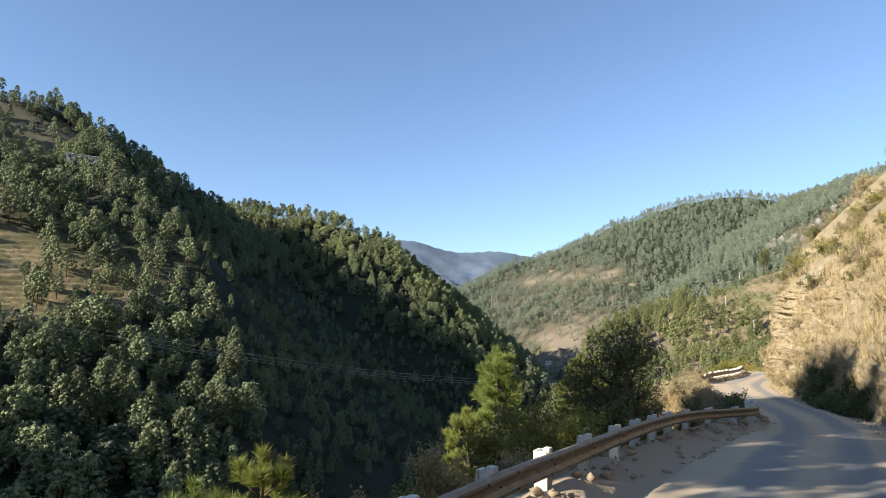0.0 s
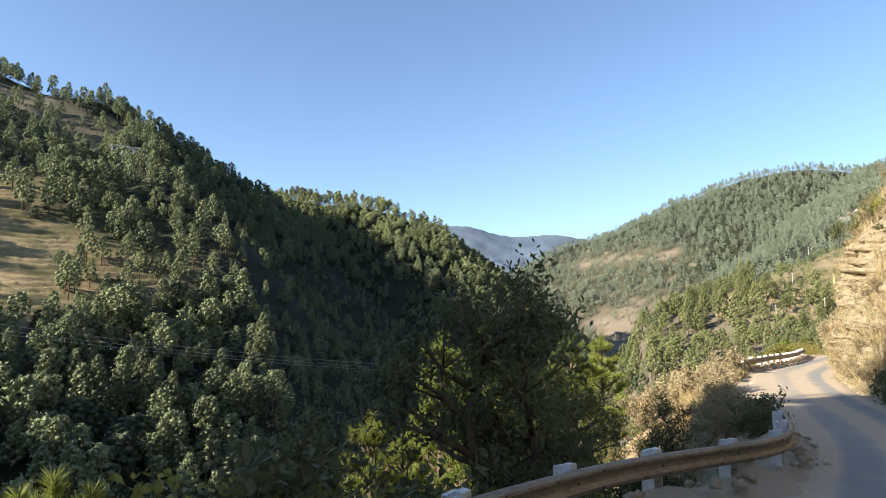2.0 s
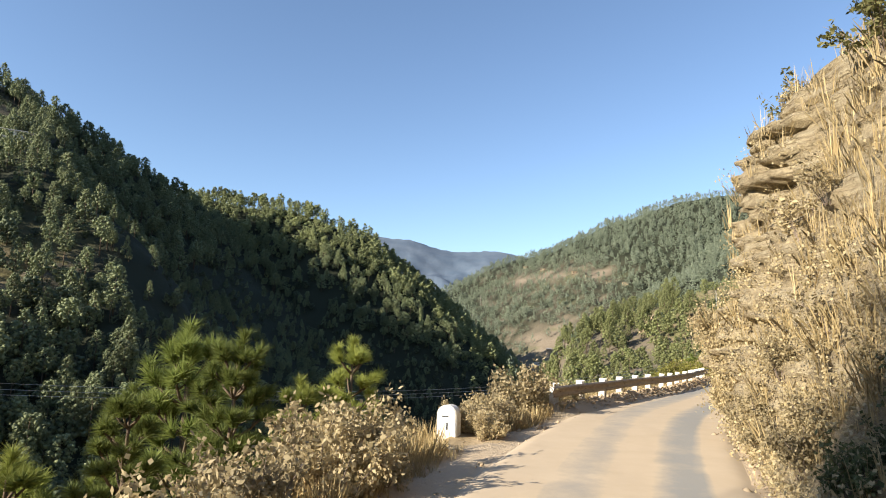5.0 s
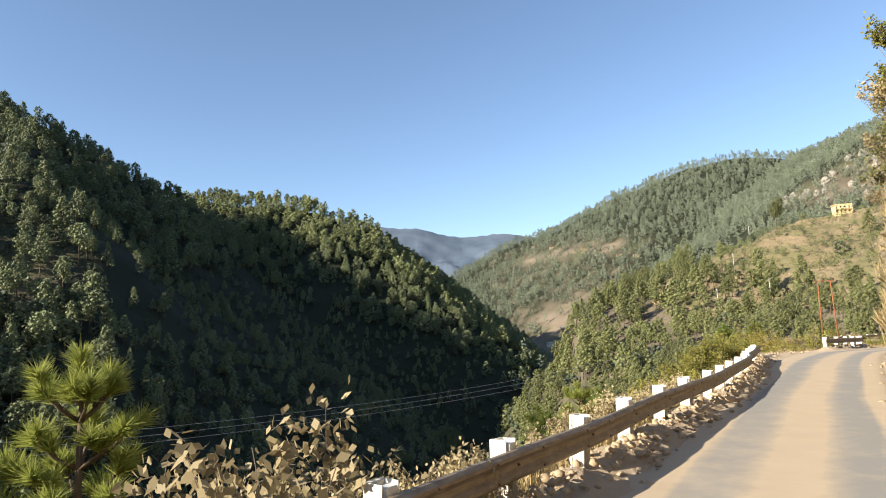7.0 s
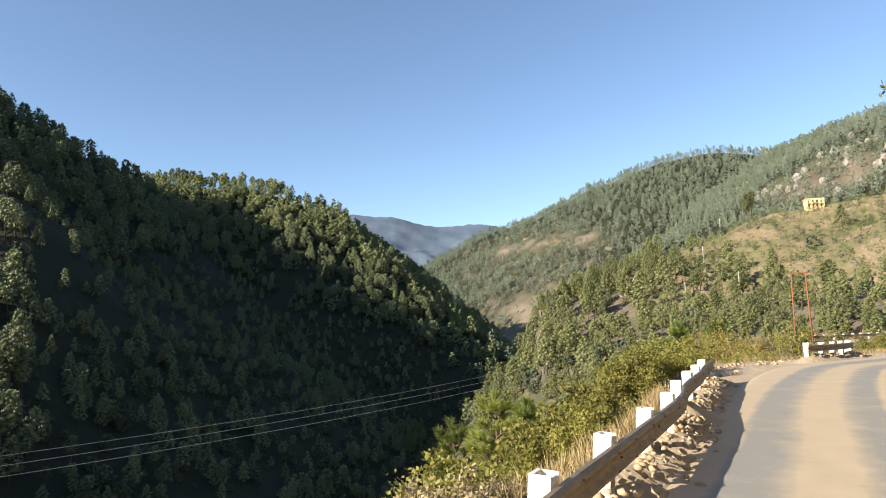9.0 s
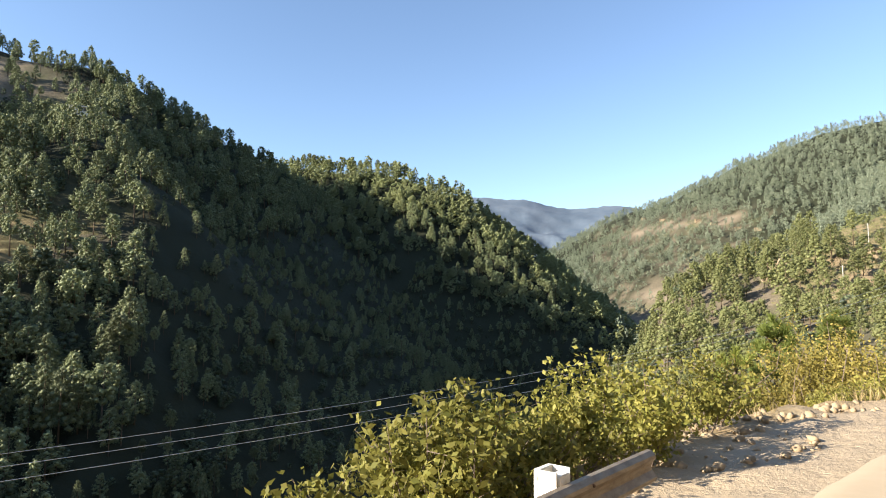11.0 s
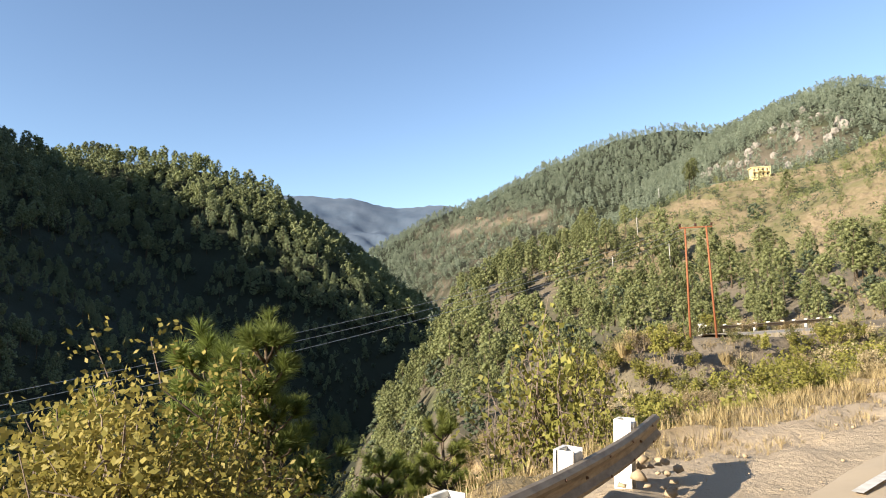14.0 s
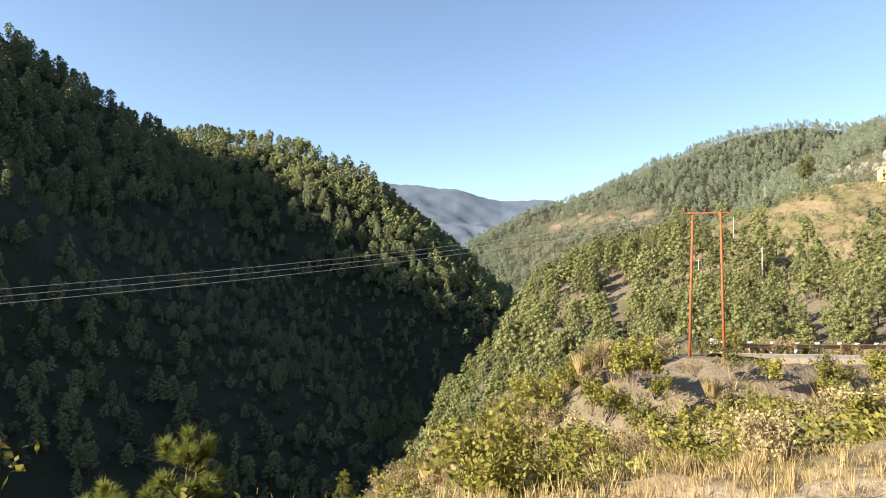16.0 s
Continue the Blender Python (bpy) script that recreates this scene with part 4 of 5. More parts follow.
def near_pine(name, h, seed, mat, spread=0.24, start=0.22, length=0.36):
    """A long-needled pine: trunk, whorls of limbs, and round needle tufts at the twig ends."""
    r = np.random.RandomState(seed)
    lean = r.normal(size=2) * 0.015 * h
    trunk = tube_arrays([(0, 0, -0.4), (lean[0] * 0.4, lean[1] * 0.4, h * 0.4), (lean[0], lean[1], h * 0.97)], [0.020 * h, 0.014 * h, 0.003 * h], 7)
    limbs, tips, axes = [], [], []
    whorls = 11
    for k in range(whorls):
        u = start + (0.93 - start) * (k + 0.3 * r.rand()) / whorls
        n = 5 if k < whorls - 2 else 4
        turn = r.rand() * 6.28
        for q in range(n):
            if r.rand() < 0.12:
                continue
            w = turn + 6.28 * q / n + 0.4 * r.normal()
            reach = h * spread * (1.06 - u) ** 0.75 * (0.6 + 0.5 * r.rand())
            o = np.array([lean[0] * u, lean[1] * u, h * u])
            out = np.array([math.cos(w), math.sin(w), 0])
            e = o + out * reach + np.array([0, 0, reach * (0.25 + 0.5 * u) + 0.15])
            mid = (o + e) / 2 - np.array([0, 0, 0.10 * reach])
            limbs.append(tube_arrays([o, mid, e], [0.0055 * h, 0.004 * h, 0.002 * h], 4))
            tips.append(e)
            axes.append(out * 0.6 + np.array([0, 0, 0.8]))
            for j in range(3):
                f = 0.40 + 0.5 * r.rand()
                p = o * (1 - f) ** 2 + 2 * mid * f * (1 - f) + e * f * f
                g = p + out * 0.18 * reach + np.array([-out[1], out[0], 0]) * r.normal() * 0.30 * reach + np.array([0, 0, 0.20 + 0.15 * r.rand()])
                limbs.append(tube_arrays([p, g], [0.0028 * h, 0.0015 * h], 3))
                tips.append(g)
                axes.append((g - p) / np.linalg.norm(g - p) + np.array([0, 0, 0.5]))
    for q in range(4):
        tips.append(np.array([lean[0] + 0.05 * r.normal(), lean[1] + 0.05 * r.normal(), h * (0.93 + 0.025 * q)]))
        axes.append(np.array([0, 0, 1.0]))
    axes = np.array(axes)
    axes /= np.linalg.norm(axes, axis=1, keepdims=True)
    v, f = needle_tufts(np.array(tips), axes, r, 120, length, 0.0125)
    t = base(name)
    part("crown", mesh_of("crown", v, f, mat), t)
    part("trunk", mesh_of("trunk", *join(trunk, *limbs), M_BARK, True), t)
    return t


def stand(ob, x, y, rz=0.0, size=1.0, label="", sink=0.15, category="tree", group=""):
    z = float(ground_height(x, y)[0])
    ob.matrix_basis = pose(x, y, z - sink, 0, 0, rz) @ Matrix.Diagonal((size, size, size, 1))
    return tagged(ob, label, category, group)


def copy_stand(ob, x, y, rz, size, label="", z=None):
    z = float(ground_height(x, y)[0]) if z is None else z
    ob2 = copy_thing(ob, pose(x, y, z - 0.15, 0, 0, rz))
    ob2.scale = (size, size, size)
    return tagged(ob2, label)


PINE_A = near_pine("young_pine", 8.0, 3, M_PINE, 0.25, 0.20)
PINE_B = near_pine("young_pine", 8.0, 5, M_PINE, 0.21, 0.25)
PINE_C = near_pine("young_pine", 8.0, 9, M_YOUNG, 0.27, 0.12)
NEAR_PINES = [  # place, top height, which shape
    (3.8, 44.8, 1.9, 1), (1.6, 38.6, -1.4, 2), (2.6, 40.5, -2.6, 2), (5.9, 63.5, 2.4, 0), (14.0, 59.0, 1.9, 2), (4.1, 53.5, -2.0, 2), (6.5, 55, -2.8, 2), (2, 57, -3.0, 2), (11.0, 52.8, 1.9, 0),
    (12.3, 57.6, 0.3, 2), (9.8, 49.2, 0.4, 0), (-9.5, 35.3, -3.4, 2), (-14, 40, -6, 0), (44.3, 101.0, 1.9, 0), (42.4, 99.6, 0.6, 2), (40.3, 94.4, -0.3, 2), (39.2, 95.6, -0.8, 2), (46.0, 98.6, 2.1, 0),
    (48.0, 103.4, -1.6, 2), (50.2, 112.3, -2.1, 2), (48.4, 111.2, -3.4, 2), (48.8, 138.0, -10.0, 2), (45.5, 104.5, -2.6, 0), (47, 107.5, -3.6, 0), (41, 103, -2.6, 0), (38, 99, -3.0, 0),
    (32, 103, -2.6, 2), (29.5, 107, -5, 0), (27.5, 98, -8, 2), (34.5, 108, -3.6, 0), (36, 113, -4.4, 2), (31, 95, -6, 0), (33.5, 92, -4.6, 2), (40, 113, -5, 0), (44, 118, -7, 2), (48, 124, -8, 0), (30, 88, -7.5, 2), (27, 90, -10, 0), (52, 128, -8.5, 2), (38, 120, -8, 2), (33, 116, -8, 0)]
used = set()
for n, (x, y, top_z, k) in enumerate(NEAR_PINES):
    src = (PINE_A, PINE_B, PINE_C)[k]
    size = (top_z - float(ground_height(x, y)[0]) + 0.15) / 8.1
    label = ("bright green young pine below the road" if k == 2 else "long-needled green pine below the road")
    if k in used:
        copy_stand(src, x, y, n * 47.0, size, label)
    else:
        used.add(k)
        stand(src, x, y, n * 47.0, size, label, group="pines below the road")

# tall pines added out of view behind the walk, to lay shade over its first stretch
for n, (x, y, h) in enumerate([(-17.5, 9.4, 35), (-16.8, 5.0, 34), (-16, 0.5, 31), (-18, -6, 30), (-22, 12, 38), (-12, -3, 22), (-9, -7, 18), (-22, 4, 36), (-13.5, 4.0, 24), (-21, -12, 28), (-26, 9, 40)]):
    tall = base("pine_tree", x, y, float(ground_height(x, y)[0]) - 0.2, n * 61.0, "tall pine out of view, placed to shade the road", "tree", "pines behind the rail")
    tall.scale = (h * 0.75, h * 0.75, h)
    part("crown", TREE_ME[n % 2][0], tall)
    part("trunk", TREE_ME[n % 2][1], tall)
for n, (x, y, top_z) in enumerate([(-21.8, 10.2, 27), (-20, 13, 25.5), (-24, 8, 27), (-18.5, 11.5, 23), (-27, 6, 27), (-24.5, 12.5, 28), (-21, 6.5, 24)]):
    h = top_z - float(ground_height(x, y)[0])
    tall = base("pine_tree", x, y, top_z - h - 0.2, n * 83.0, "tall pine out of view, placed to shade the road", "tree", "pines behind the rail")
    tall.scale = (h * 0.62, h * 0.62, h)
    part("crown", TREE_ME[n % 2][0], tall)
    part("trunk", TREE_ME[n % 2][1], tall)


def grass_tuft(r, n, h, w):
    a = r.rand(n) * 6.28
    o = np.stack([np.cos(a) * w * r.rand(n), np.sin(a) * w * r.rand(n), np.zeros(n)], 1)
    tip = o + np.stack([np.cos(a) * h * 0.5 * r.rand(n), np.sin(a) * h * 0.5 * r.rand(n), h * (0.5 + 0.6 * r.rand(n))], 1)
    side = np.stack([-np.sin(a), np.cos(a), np.zeros(n)], 1) * 0.006 * (0.5 + h)
    midp = (o * 0.45 + tip * 0.55) + np.array([0, 0, 0.08 * h])
    v = np.stack([o - side, o + side, midp + side * 0.8, tip, midp - side * 0.8], 1).reshape(-1, 3)
    f = np.arange(5 * n).reshape(n, 5)
    return v, f


def shrub(name, h, width, seed, mat, leaves, half_l, half_w, stems=9, twig=M_TWIG, bare=0.0, droop=0.0):
    """A many-stemmed shrub: bare twigs forking upwards and leaves along them."""
    r = np.random.RandomState(seed)
    arr, pts = [], []
    for k in range(stems):
        w, o = r.rand() * 6.28, r.rand() ** 0.6
        e = np.array([math.cos(w) * o * width, math.sin(w) * o * width, h * (0.55 + 0.45 * r.rand()) * (1.05 - 0.35 * o)])
        b = np.array([e[0] * 0.12, e[1] * 0.12, -0.1])
        mid = (b + e) / 2 + np.array([0, 0, 0.12 * h]) + r.normal(size=3) * 0.05 * h
        arr.append(tube_arrays([b, mid, e], [0.009 * h, 0.006 * h, 0.002 * h], 4))
        for j in range(5):
            f = 0.35 + 0.6 * r.rand()
            p0 = (b * (1 - f) ** 2 + 2 * mid * f * (1 - f) + e * f ** 2)
            p1 = p0 + ball(r, 1, (0.42 * width, 0.42 * width, 0.30 * h))[0] + np.array([0, 0, 0.10 * h])
            arr.append(tube_arrays([p0, (p0 + p1) / 2 + r.normal(size=3) * 0.02 * h, p1], [0.0035 * h, 0.0025 * h, 0.0012 * h], 3))
            m = max(1, int(leaves / stems / 5))
            f2 = bare + (1 - bare) * r.rand(m, 1)
            pts.append(p0 + (p1 - p0) * f2 + np.clip(r.normal(size=(m, 3)), -1.6, 1.6) * 0.055 * h)
    v, f = leaf_quads(np.concatenate(pts), half_l, half_w, r, None, droop)
    t = base(name)
    part("foliage", mesh_of("foliage", v, f, mat), t)
    part("branchwork", mesh_of("branchwork", *join(*arr), twig), t)
    return t


def roadside_tree(name, h, width, seed, mat, clusters, per, half_l, half_w):
    """A small crooked tree: bent trunk, forking limbs, and leaves in loose clusters at the twig ends."""
    r = np.random.RandomState(seed)
    arr, tips = [], []
    trunk = [np.array([0.0, 0.0, -0.4])]
    for k in range(5):
        trunk.append(trunk[-1] * np.array([0.8, 0.8, 1]) + np.array([r.normal() * 0.06 * h, r.normal() * 0.06 * h, h * (0.22 if k == 0 else 0.13)]))
    arr.append(tube_arrays(trunk, [0.024 * h, 0.020 * h, 0.016 * h, 0.011 * h, 0.007 * h, 0.003 * h], 7))
    tips.append(trunk[-1])
    for k in range(clusters // 4):
        i = 1 + r.randint(4)
        o = trunk[i] + (trunk[i + 1] - trunk[i]) * r.rand()
        w = k * 2.4 + r.rand()
        reach = width * (0.45 + 0.6 * r.rand()) * (1.15 - 0.16 * i)
        e = o + np.array([math.cos(w) * reach, math.sin(w) * reach, reach * (0.25 + 0.55 * r.rand())])
        mid = (o + e) / 2 + np.array([0, 0, -0.08 * reach]) + r.normal(size=3) * 0.05 * reach
        arr.append(tube_arrays([o, mid, e], [0.008 * h, 0.005 * h, 0.002 * h], 5))
        tips.append(e)
        for j in range(3):
            f = 0.45 + 0.5 * r.rand()
            p0 = o * (1 - f) ** 2 + 2 * mid * f * (1 - f) + e * f * f
            p1 = p0 + ball(r, 1, (0.40 * width, 0.40 * width, 0.30 * width))[0] + np.array([0, 0, 0.12 * width])
            arr.append(tube_arrays([p0, p1], [0.003 * h, 0.0012 * h], 3))
            tips.append(p1)
    pts = np.concatenate([q + r.normal(size=(per, 3)) * 0.027 * h for q in tips])
    v, f = leaf_quads(pts, half_l, half_w, r, None, 0.6)
    t = base(name)
    part("foliage", mesh_of("foliage", v, f, mat), t)
    part("branchwork", mesh_of("branchwork", *join(*arr), M_BARK, True), t)
    return t


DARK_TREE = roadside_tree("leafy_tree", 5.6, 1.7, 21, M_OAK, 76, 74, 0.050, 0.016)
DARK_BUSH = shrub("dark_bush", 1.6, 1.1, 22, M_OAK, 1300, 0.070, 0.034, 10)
GREEN_BUSH = shrub("yellow_green_bush", 1.6, 1.1, 23, M_BUSH, 3000, 0.043, 0.026, 11)
SCRUB_BUSH = shrub("olive_scrub_bush", 1.5, 1.2, 24, M_SCRUB, 1900, 0.045, 0.024, 11)
DRY_BUSH = shrub("dry_leafed_bush", 1.4, 0.9, 25, M_DRYLEAF, 2400, 0.041, 0.025, 10, droop=0.5)
AUTUMN_TREE = shrub("autumn_tree", 6.2, 3.4, 26, M_ORANGE, 19000, 0.066, 0.038, 26, M_TWIG)
BROWN_BUSH = shrub("brown_twiggy_bush", 1.5, 1.2, 28, M_TAN, 800, 0.050, 0.025, 14)
BARE_BUSH = shrub("half_bare_bush", 3.0, 1.1, 27, M_BUSH, 800, 0.06, 0.036, 14, M_TWIG, 0.5, 0.4)
FAR_GREEN = shrub("green_hill_shrub", 1.6, 1.1, 33, M_BUSH, 1000, 0.068, 0.040, 8)
FAR_SCRUB = shrub("olive_hill_shrub", 1.5, 1.2, 34, M_SCRUB, 900, 0.066, 0.034, 8)
FAR_DRY = shrub("dry_hill_shrub", 1.4, 0.9, 35, M_DRYLEAF, 800, 0.055, 0.030, 8, droop=0.3)
FAR_BROWN = shrub("tan_hill_shrub", 1.5, 1.2, 36, M_TAN, 700, 0.055, 0.024, 12)


def grass_clump(name, h, blades, seed):
    """A tall tussock of dry grass, its blades bending outwards."""
    r = np.random.RandomState(seed)
    v, f = grass_tuft(r, blades, h, 0.30)
    t = base(name)
    part("tussock", mesh_of("tussock", v, f, M_GRASS), t)
    return t


GRASS_CLUMP = grass_clump("grass_clump", 0.95, 170, 37)
LABELS = {"grass_clump": "tall tussock of straw-coloured dry grass", "green_hill_shrub": "yellow-green shrub on the rough hillside", "olive_hill_shrub": "olive shrub on the dry hillside", "dry_hill_shrub": "withered straw-coloured shrub on the hillside", "tan_hill_shrub": "tan twiggy shrub on the hillside",
          "leafy_tree": "dark leafy tree in shade by the guard rail", "dark_bush": "dark green bush at the roadside", "yellow_green_bush": "sunlit yellow-green bush on the slope",
          "olive_scrub_bush": "olive green scrub on the dry slope", "dry_leafed_bush": "bush with dry straw-coloured leaves", "autumn_tree": "spreading tree with yellow and orange autumn leaves",
          "brown_twiggy_bush": "twiggy bush with faded tan leaves", "half_bare_bush": "half-bare bush with few yellow leaves"}


def plant(src, places):
    for n, (x, y, size) in enumerate(places):
        if n and abs(x - 17.5) < 1.0 and 44.9 < y < 47.6:
            continue
        if n == 0:
            stand(src, x, y, 20, size, LABELS[src.name.split(".")[0]], 0.1, "tree" if "tree" in src.name else "grass" if "grass" in src.name else "bush", src.name.split(".")[0].replace("_", " ") + " group")
        else:
            copy_stand(src, x, y, (n * 77.0) % 360, size)


def top_size(x, y, top_z, h):
    return max(0.3, (top_z + 0.1 - float(ground_height(x, y)[0])) / h)


DARK_H = max(v.co.z for v in DARK_TREE.children[0].data.vertices)
plant(DARK_TREE, [(x, y, top_size(x, y, tz, DARK_H)) for x, y, tz in [(5.2, 25.3, 3.1), (6.0, 24.7, 3.1), (8.9, 28.2, 0.8), (8.4, 26.2, 1.5), (3.6, 25.2, 0.6), (9.9, 27.0, 0.2), (10.6, 28.6, 0.5)]])
plant(AUTUMN_TREE, [(x, y, top_size(x, y, tz, 6.0)) for x, y, tz in [(44.6, 95.2, 1.6), (45.7, 95.0, 0.8), (43.6, 95.4, 0.8)]])
plant(BARE_BUSH, [(x, y, top_size(x, y, tz, 3.0)) for x, y, tz in [(52.0, 100.4, 1.6), (52.8, 100.8, 1.1), (51.2, 100.1, 1.0), (52.2, 98.9, 0.4)]])
r_ = np.random.RandomState(31)


def along(s0, s1, d0, d1, n, lo, hi):
    out = []
    for k in range(n):
        s, d = r_.uniform(s0, s1), r_.uniform(d0, d1)
        x, y, _ = road_at(s, d)
        out.append((float(x), float(y), r_.uniform(lo, hi)))
    return out


plant(DARK_BUSH, along(12, 34, -7.0, -4.6, 26, 0.6, 1.3) + along(34, 44, 1.9, 2.6, 12, 0.5, 0.9) + [(14.2, 31.4, 0.8), (14.8, 32.8, 0.8), (13.4, 30.2, 0.7)])
plant(GREEN_BUSH, along(8, 28, -8.6, -5.2, 22, 0.7, 1.4) + along(12, 27, -5.9, -4.8, 24, 0.7, 1.1) + [(43.0, 90.2, 0.8), (44.0, 90.9, 0.9), (45.0, 91.6, 0.8), (42.2, 89.4, 0.7), (46.0, 92.4, 0.8)] + along(72, 92, -8.5, -4.2, 44, 0.8, 1.5) + along(117.5, 126, -13, -6.6, 36, 0.7, 1.2) + along(60, 74, -9, -4.5, 14, 0.6, 1.0))
plant(GRASS_CLUMP, along(106, 124, -13, -6.4, 46, 0.3, 0.7) + along(40, 50, -5.6, -4.4, 10, 0.4, 0.8))
plant(FAR_GREEN, along(114, 124, -24, -12, 36, 0.6, 1.1))
plant(SCRUB_BUSH, along(98, 126, -16, -8, 30, 0.6, 1.3) + along(52, 84, -14, -6, 34, 0.6, 1.3) + along(28, 50, -9, -5.5, 20, 0.6, 1.1))
plant(FAR_SCRUB, along(98, 126, -40, -15, 60, 0.7, 1.6))
plant(DRY_BUSH, [(15.9, 45.4, 1.2), (15.2, 46.2, 1.3), (15.6, 44.2, 1.2), (14.6, 44.6, 1.45), (14.6, 47.4, 1.4), (14.0, 45.6, 1.5), (16.2, 46.6, 0.9), (20.0, 51.4, 1.45), (19.4, 50.8, 1.35), (20.5, 52.4, 1.0), (19.3, 51.7, 1.1)] + along(44, 51, -6.4, -5.0, 5, 0.4, 0.6) + along(50, 72, -4.0, -2.9, 54, 0.4, 0.8) + along(100, 124, -14, -6.5, 26, 0.5, 0.9) + along(33, 42, -4.6, -3.4, 14, 0.6, 1.0) + [(16.5, 43.2, 1.1), (16.3, 41.5, 1.0), (16.7, 42.3, 0.9), (16.0, 42.6, 1.1), (15.6, 40.2, 1.0), (15.2, 38.6, 0.9), (14.8, 37.0, 0.9)]
      + [(0.0, 10.4, 0.8), (-1.2, 9.0, 0.7), (1.3, 11.8, 0.6)])


def on_cut(s, h):
    i, j = int(np.argmin(abs(cs - s))), int(np.argmin(abs(ch - h)))
    p = i * len(ch) + j
    return float(cx_[p]), float(cy_[p]), float(cz_[p] + h_[p])


plant(BROWN_BUSH, along(100, 122, -14, -8, 26, 0.6, 1.2))
plant(FAR_BROWN, along(100, 124, -30, -13, 40, 0.7, 1.3))
plant(FAR_DRY, along(100, 124, -30, -13, 30, 0.7, 1.3))
cover_x, cover_y = r_.uniform(48, 84, 1050), r_.uniform(101, 140, 1050)
keep = (near_line(cover_x, cover_y, FAR_ROAD)[0] > 3.0) & (road_sd(cover_x, cover_y)[1] < -7.5)
cover_z = near_ground(cover_x, cover_y)
for k in np.nonzero(keep)[0]:
    src = (FAR_SCRUB, FAR_BROWN, GRASS_CLUMP, FAR_DRY, FAR_GREEN, GRASS_CLUMP)[k % 6]
    copy_stand(src, cover_x[k], cover_y[k], r_.uniform(0, 360), r_.uniform(0.6, 1.4), z=float(cover_z[k]))


for n in range(150):
    src, s0, s1, h0, h1, lo, hi = ((DRY_BUSH, 46, 60, 0.2, 2.6, 0.45, 0.8), (FAR_SCRUB, 12, 50, 7, 12, 0.5, 1.1), (DARK_BUSH, 34, 46, 0.2, 1.6, 0.4, 0.8), (FAR_DRY, 12, 50, 1, 9, 0.5, 0.9), (FAR_DRY, 52, 88, 6, 13, 0.5, 0.9), (FAR_SCRUB, 60, 90, 9, 14, 0.5, 0.9))[n % 6]
    x, y, z = on_cut(r_.uniform(s0, s1), r_.uniform(h0, h1))
    ob = copy_thing(src, pose(x, y, z - 0.15, 0, 0, r_.uniform(0, 360)))
    ob.scale = (1, 1, 1)
    k = r_.uniform(lo, hi)
    ob.scale = (k, k, k)


for n in range(130):
    s, h = r_.uniform(16, 90), r_.uniform(7.5, 20)
    x, y, z = on_cut(s, h)
    ob = copy_thing((FAR_SCRUB, FAR_DRY, FAR_GREEN, FAR_DRY, FAR_BROWN)[n % 5], pose(x, y, z - 0.2, 0, 0, r_.uniform(0, 360)))
    k = r_.uniform(0.6, 1.4)
    ob.scale = (k, k, k)
for s, h, size in ((25, 8.5, 2.4), (27.5, 9.2, 2.0), (30, 10.5, 1.6), (23, 9.5, 2.6), (33, 9.0, 1.2)):
    x, y, z = on_cut(s, h)
    ob = copy_thing(GREEN_BUSH, pose(x, y, z - 0.3, 0, 0, 40 * s))
    ob.scale = (size, size, size)
for s, h, size in ((44, 9.5, 1.0), (47, 9.0, 0.8), (83, 9.5, 0.9), (84.5, 10.5, 0.7), (69, 11.0, 0.6)):
    x, y, z = on_cut(s, h)
    ob = copy_thing(BARE_BUSH, pose(x, y, z - 0.2, 0, 0, 40 * s))
    ob.scale = (size, size, size)


knoll_x, knoll_y = r_.uniform(56, 71, 190), r_.uniform(110, 132, 190)
knoll_z = near_ground(knoll_x, knoll_y)
for k in range(190):
    if np.hypot(knoll_x[k] - 70.0, knoll_y[k] - 130.0) > 2.4 and near_line(knoll_x[k:k + 1], knoll_y[k:k + 1], FAR_ROAD)[0][0] > 2.5:
        copy_stand((FAR_SCRUB, FAR_GREEN, FAR_BROWN, FAR_DRY)[k % 4], knoll_x[k], knoll_y[k], r_.uniform(0, 360), r_.uniform(0.5, 1.1), z=float(knoll_z[k]))


TUFTS = [grass_tuft(r_, 11, 0.5, 0.14) for _ in range(6)]
gp = Pile()
for s0, s1, d0, d1, n, lo, hi in ((38, 52, -5.4, -3.3, 1200, 0.45, 1.3), (52, 84, -4.4, -2.75, 1100, 0.4, 1.0), (100, 124, -14, -4.8, 3600, 0.25, 0.8), (102, 126, -6.6, -3.7, 1900, 0.12, 0.38), (44, 52, -4.2, -3.0, 500, 0.2, 0.5), (98, 126, -36, -12, 1500, 0.5, 1.3),
                                  (8, 36, -6, -3.8, 420, 0.4, 0.9), (52, 66, -3.3, -2.6, 420, 0.5, 1.1), (84, 100, -9, -5, 220, 0.5, 1.0)):
    s, d = r_.uniform(s0, s1, n), r_.uniform(d0, d1, n)
    x, y, _ = road_at(s, d)
    z = ground_height(x, y)
    for a, b, c in zip(x, y, z):
        if abs(a - 18.0) < 0.55 and -1.6 < b - 47.2 < 0.3:
            continue
        v, f = TUFTS[r_.randint(6)]
        k = r_.uniform(lo, hi)
        gp.add(turned(v, a, b, c - 0.03, k, k, r_.rand() * 6.28), f, r_.rand())
tuft_x, tuft_y = r_.uniform(50, 112, 9000), r_.uniform(98, 165, 9000)
keep = (near_line(tuft_x, tuft_y, FAR_ROAD)[0] > 2.6) & (road_sd(tuft_x, tuft_y)[1] < -6.5)
tuft_z = near_ground(tuft_x, tuft_y)
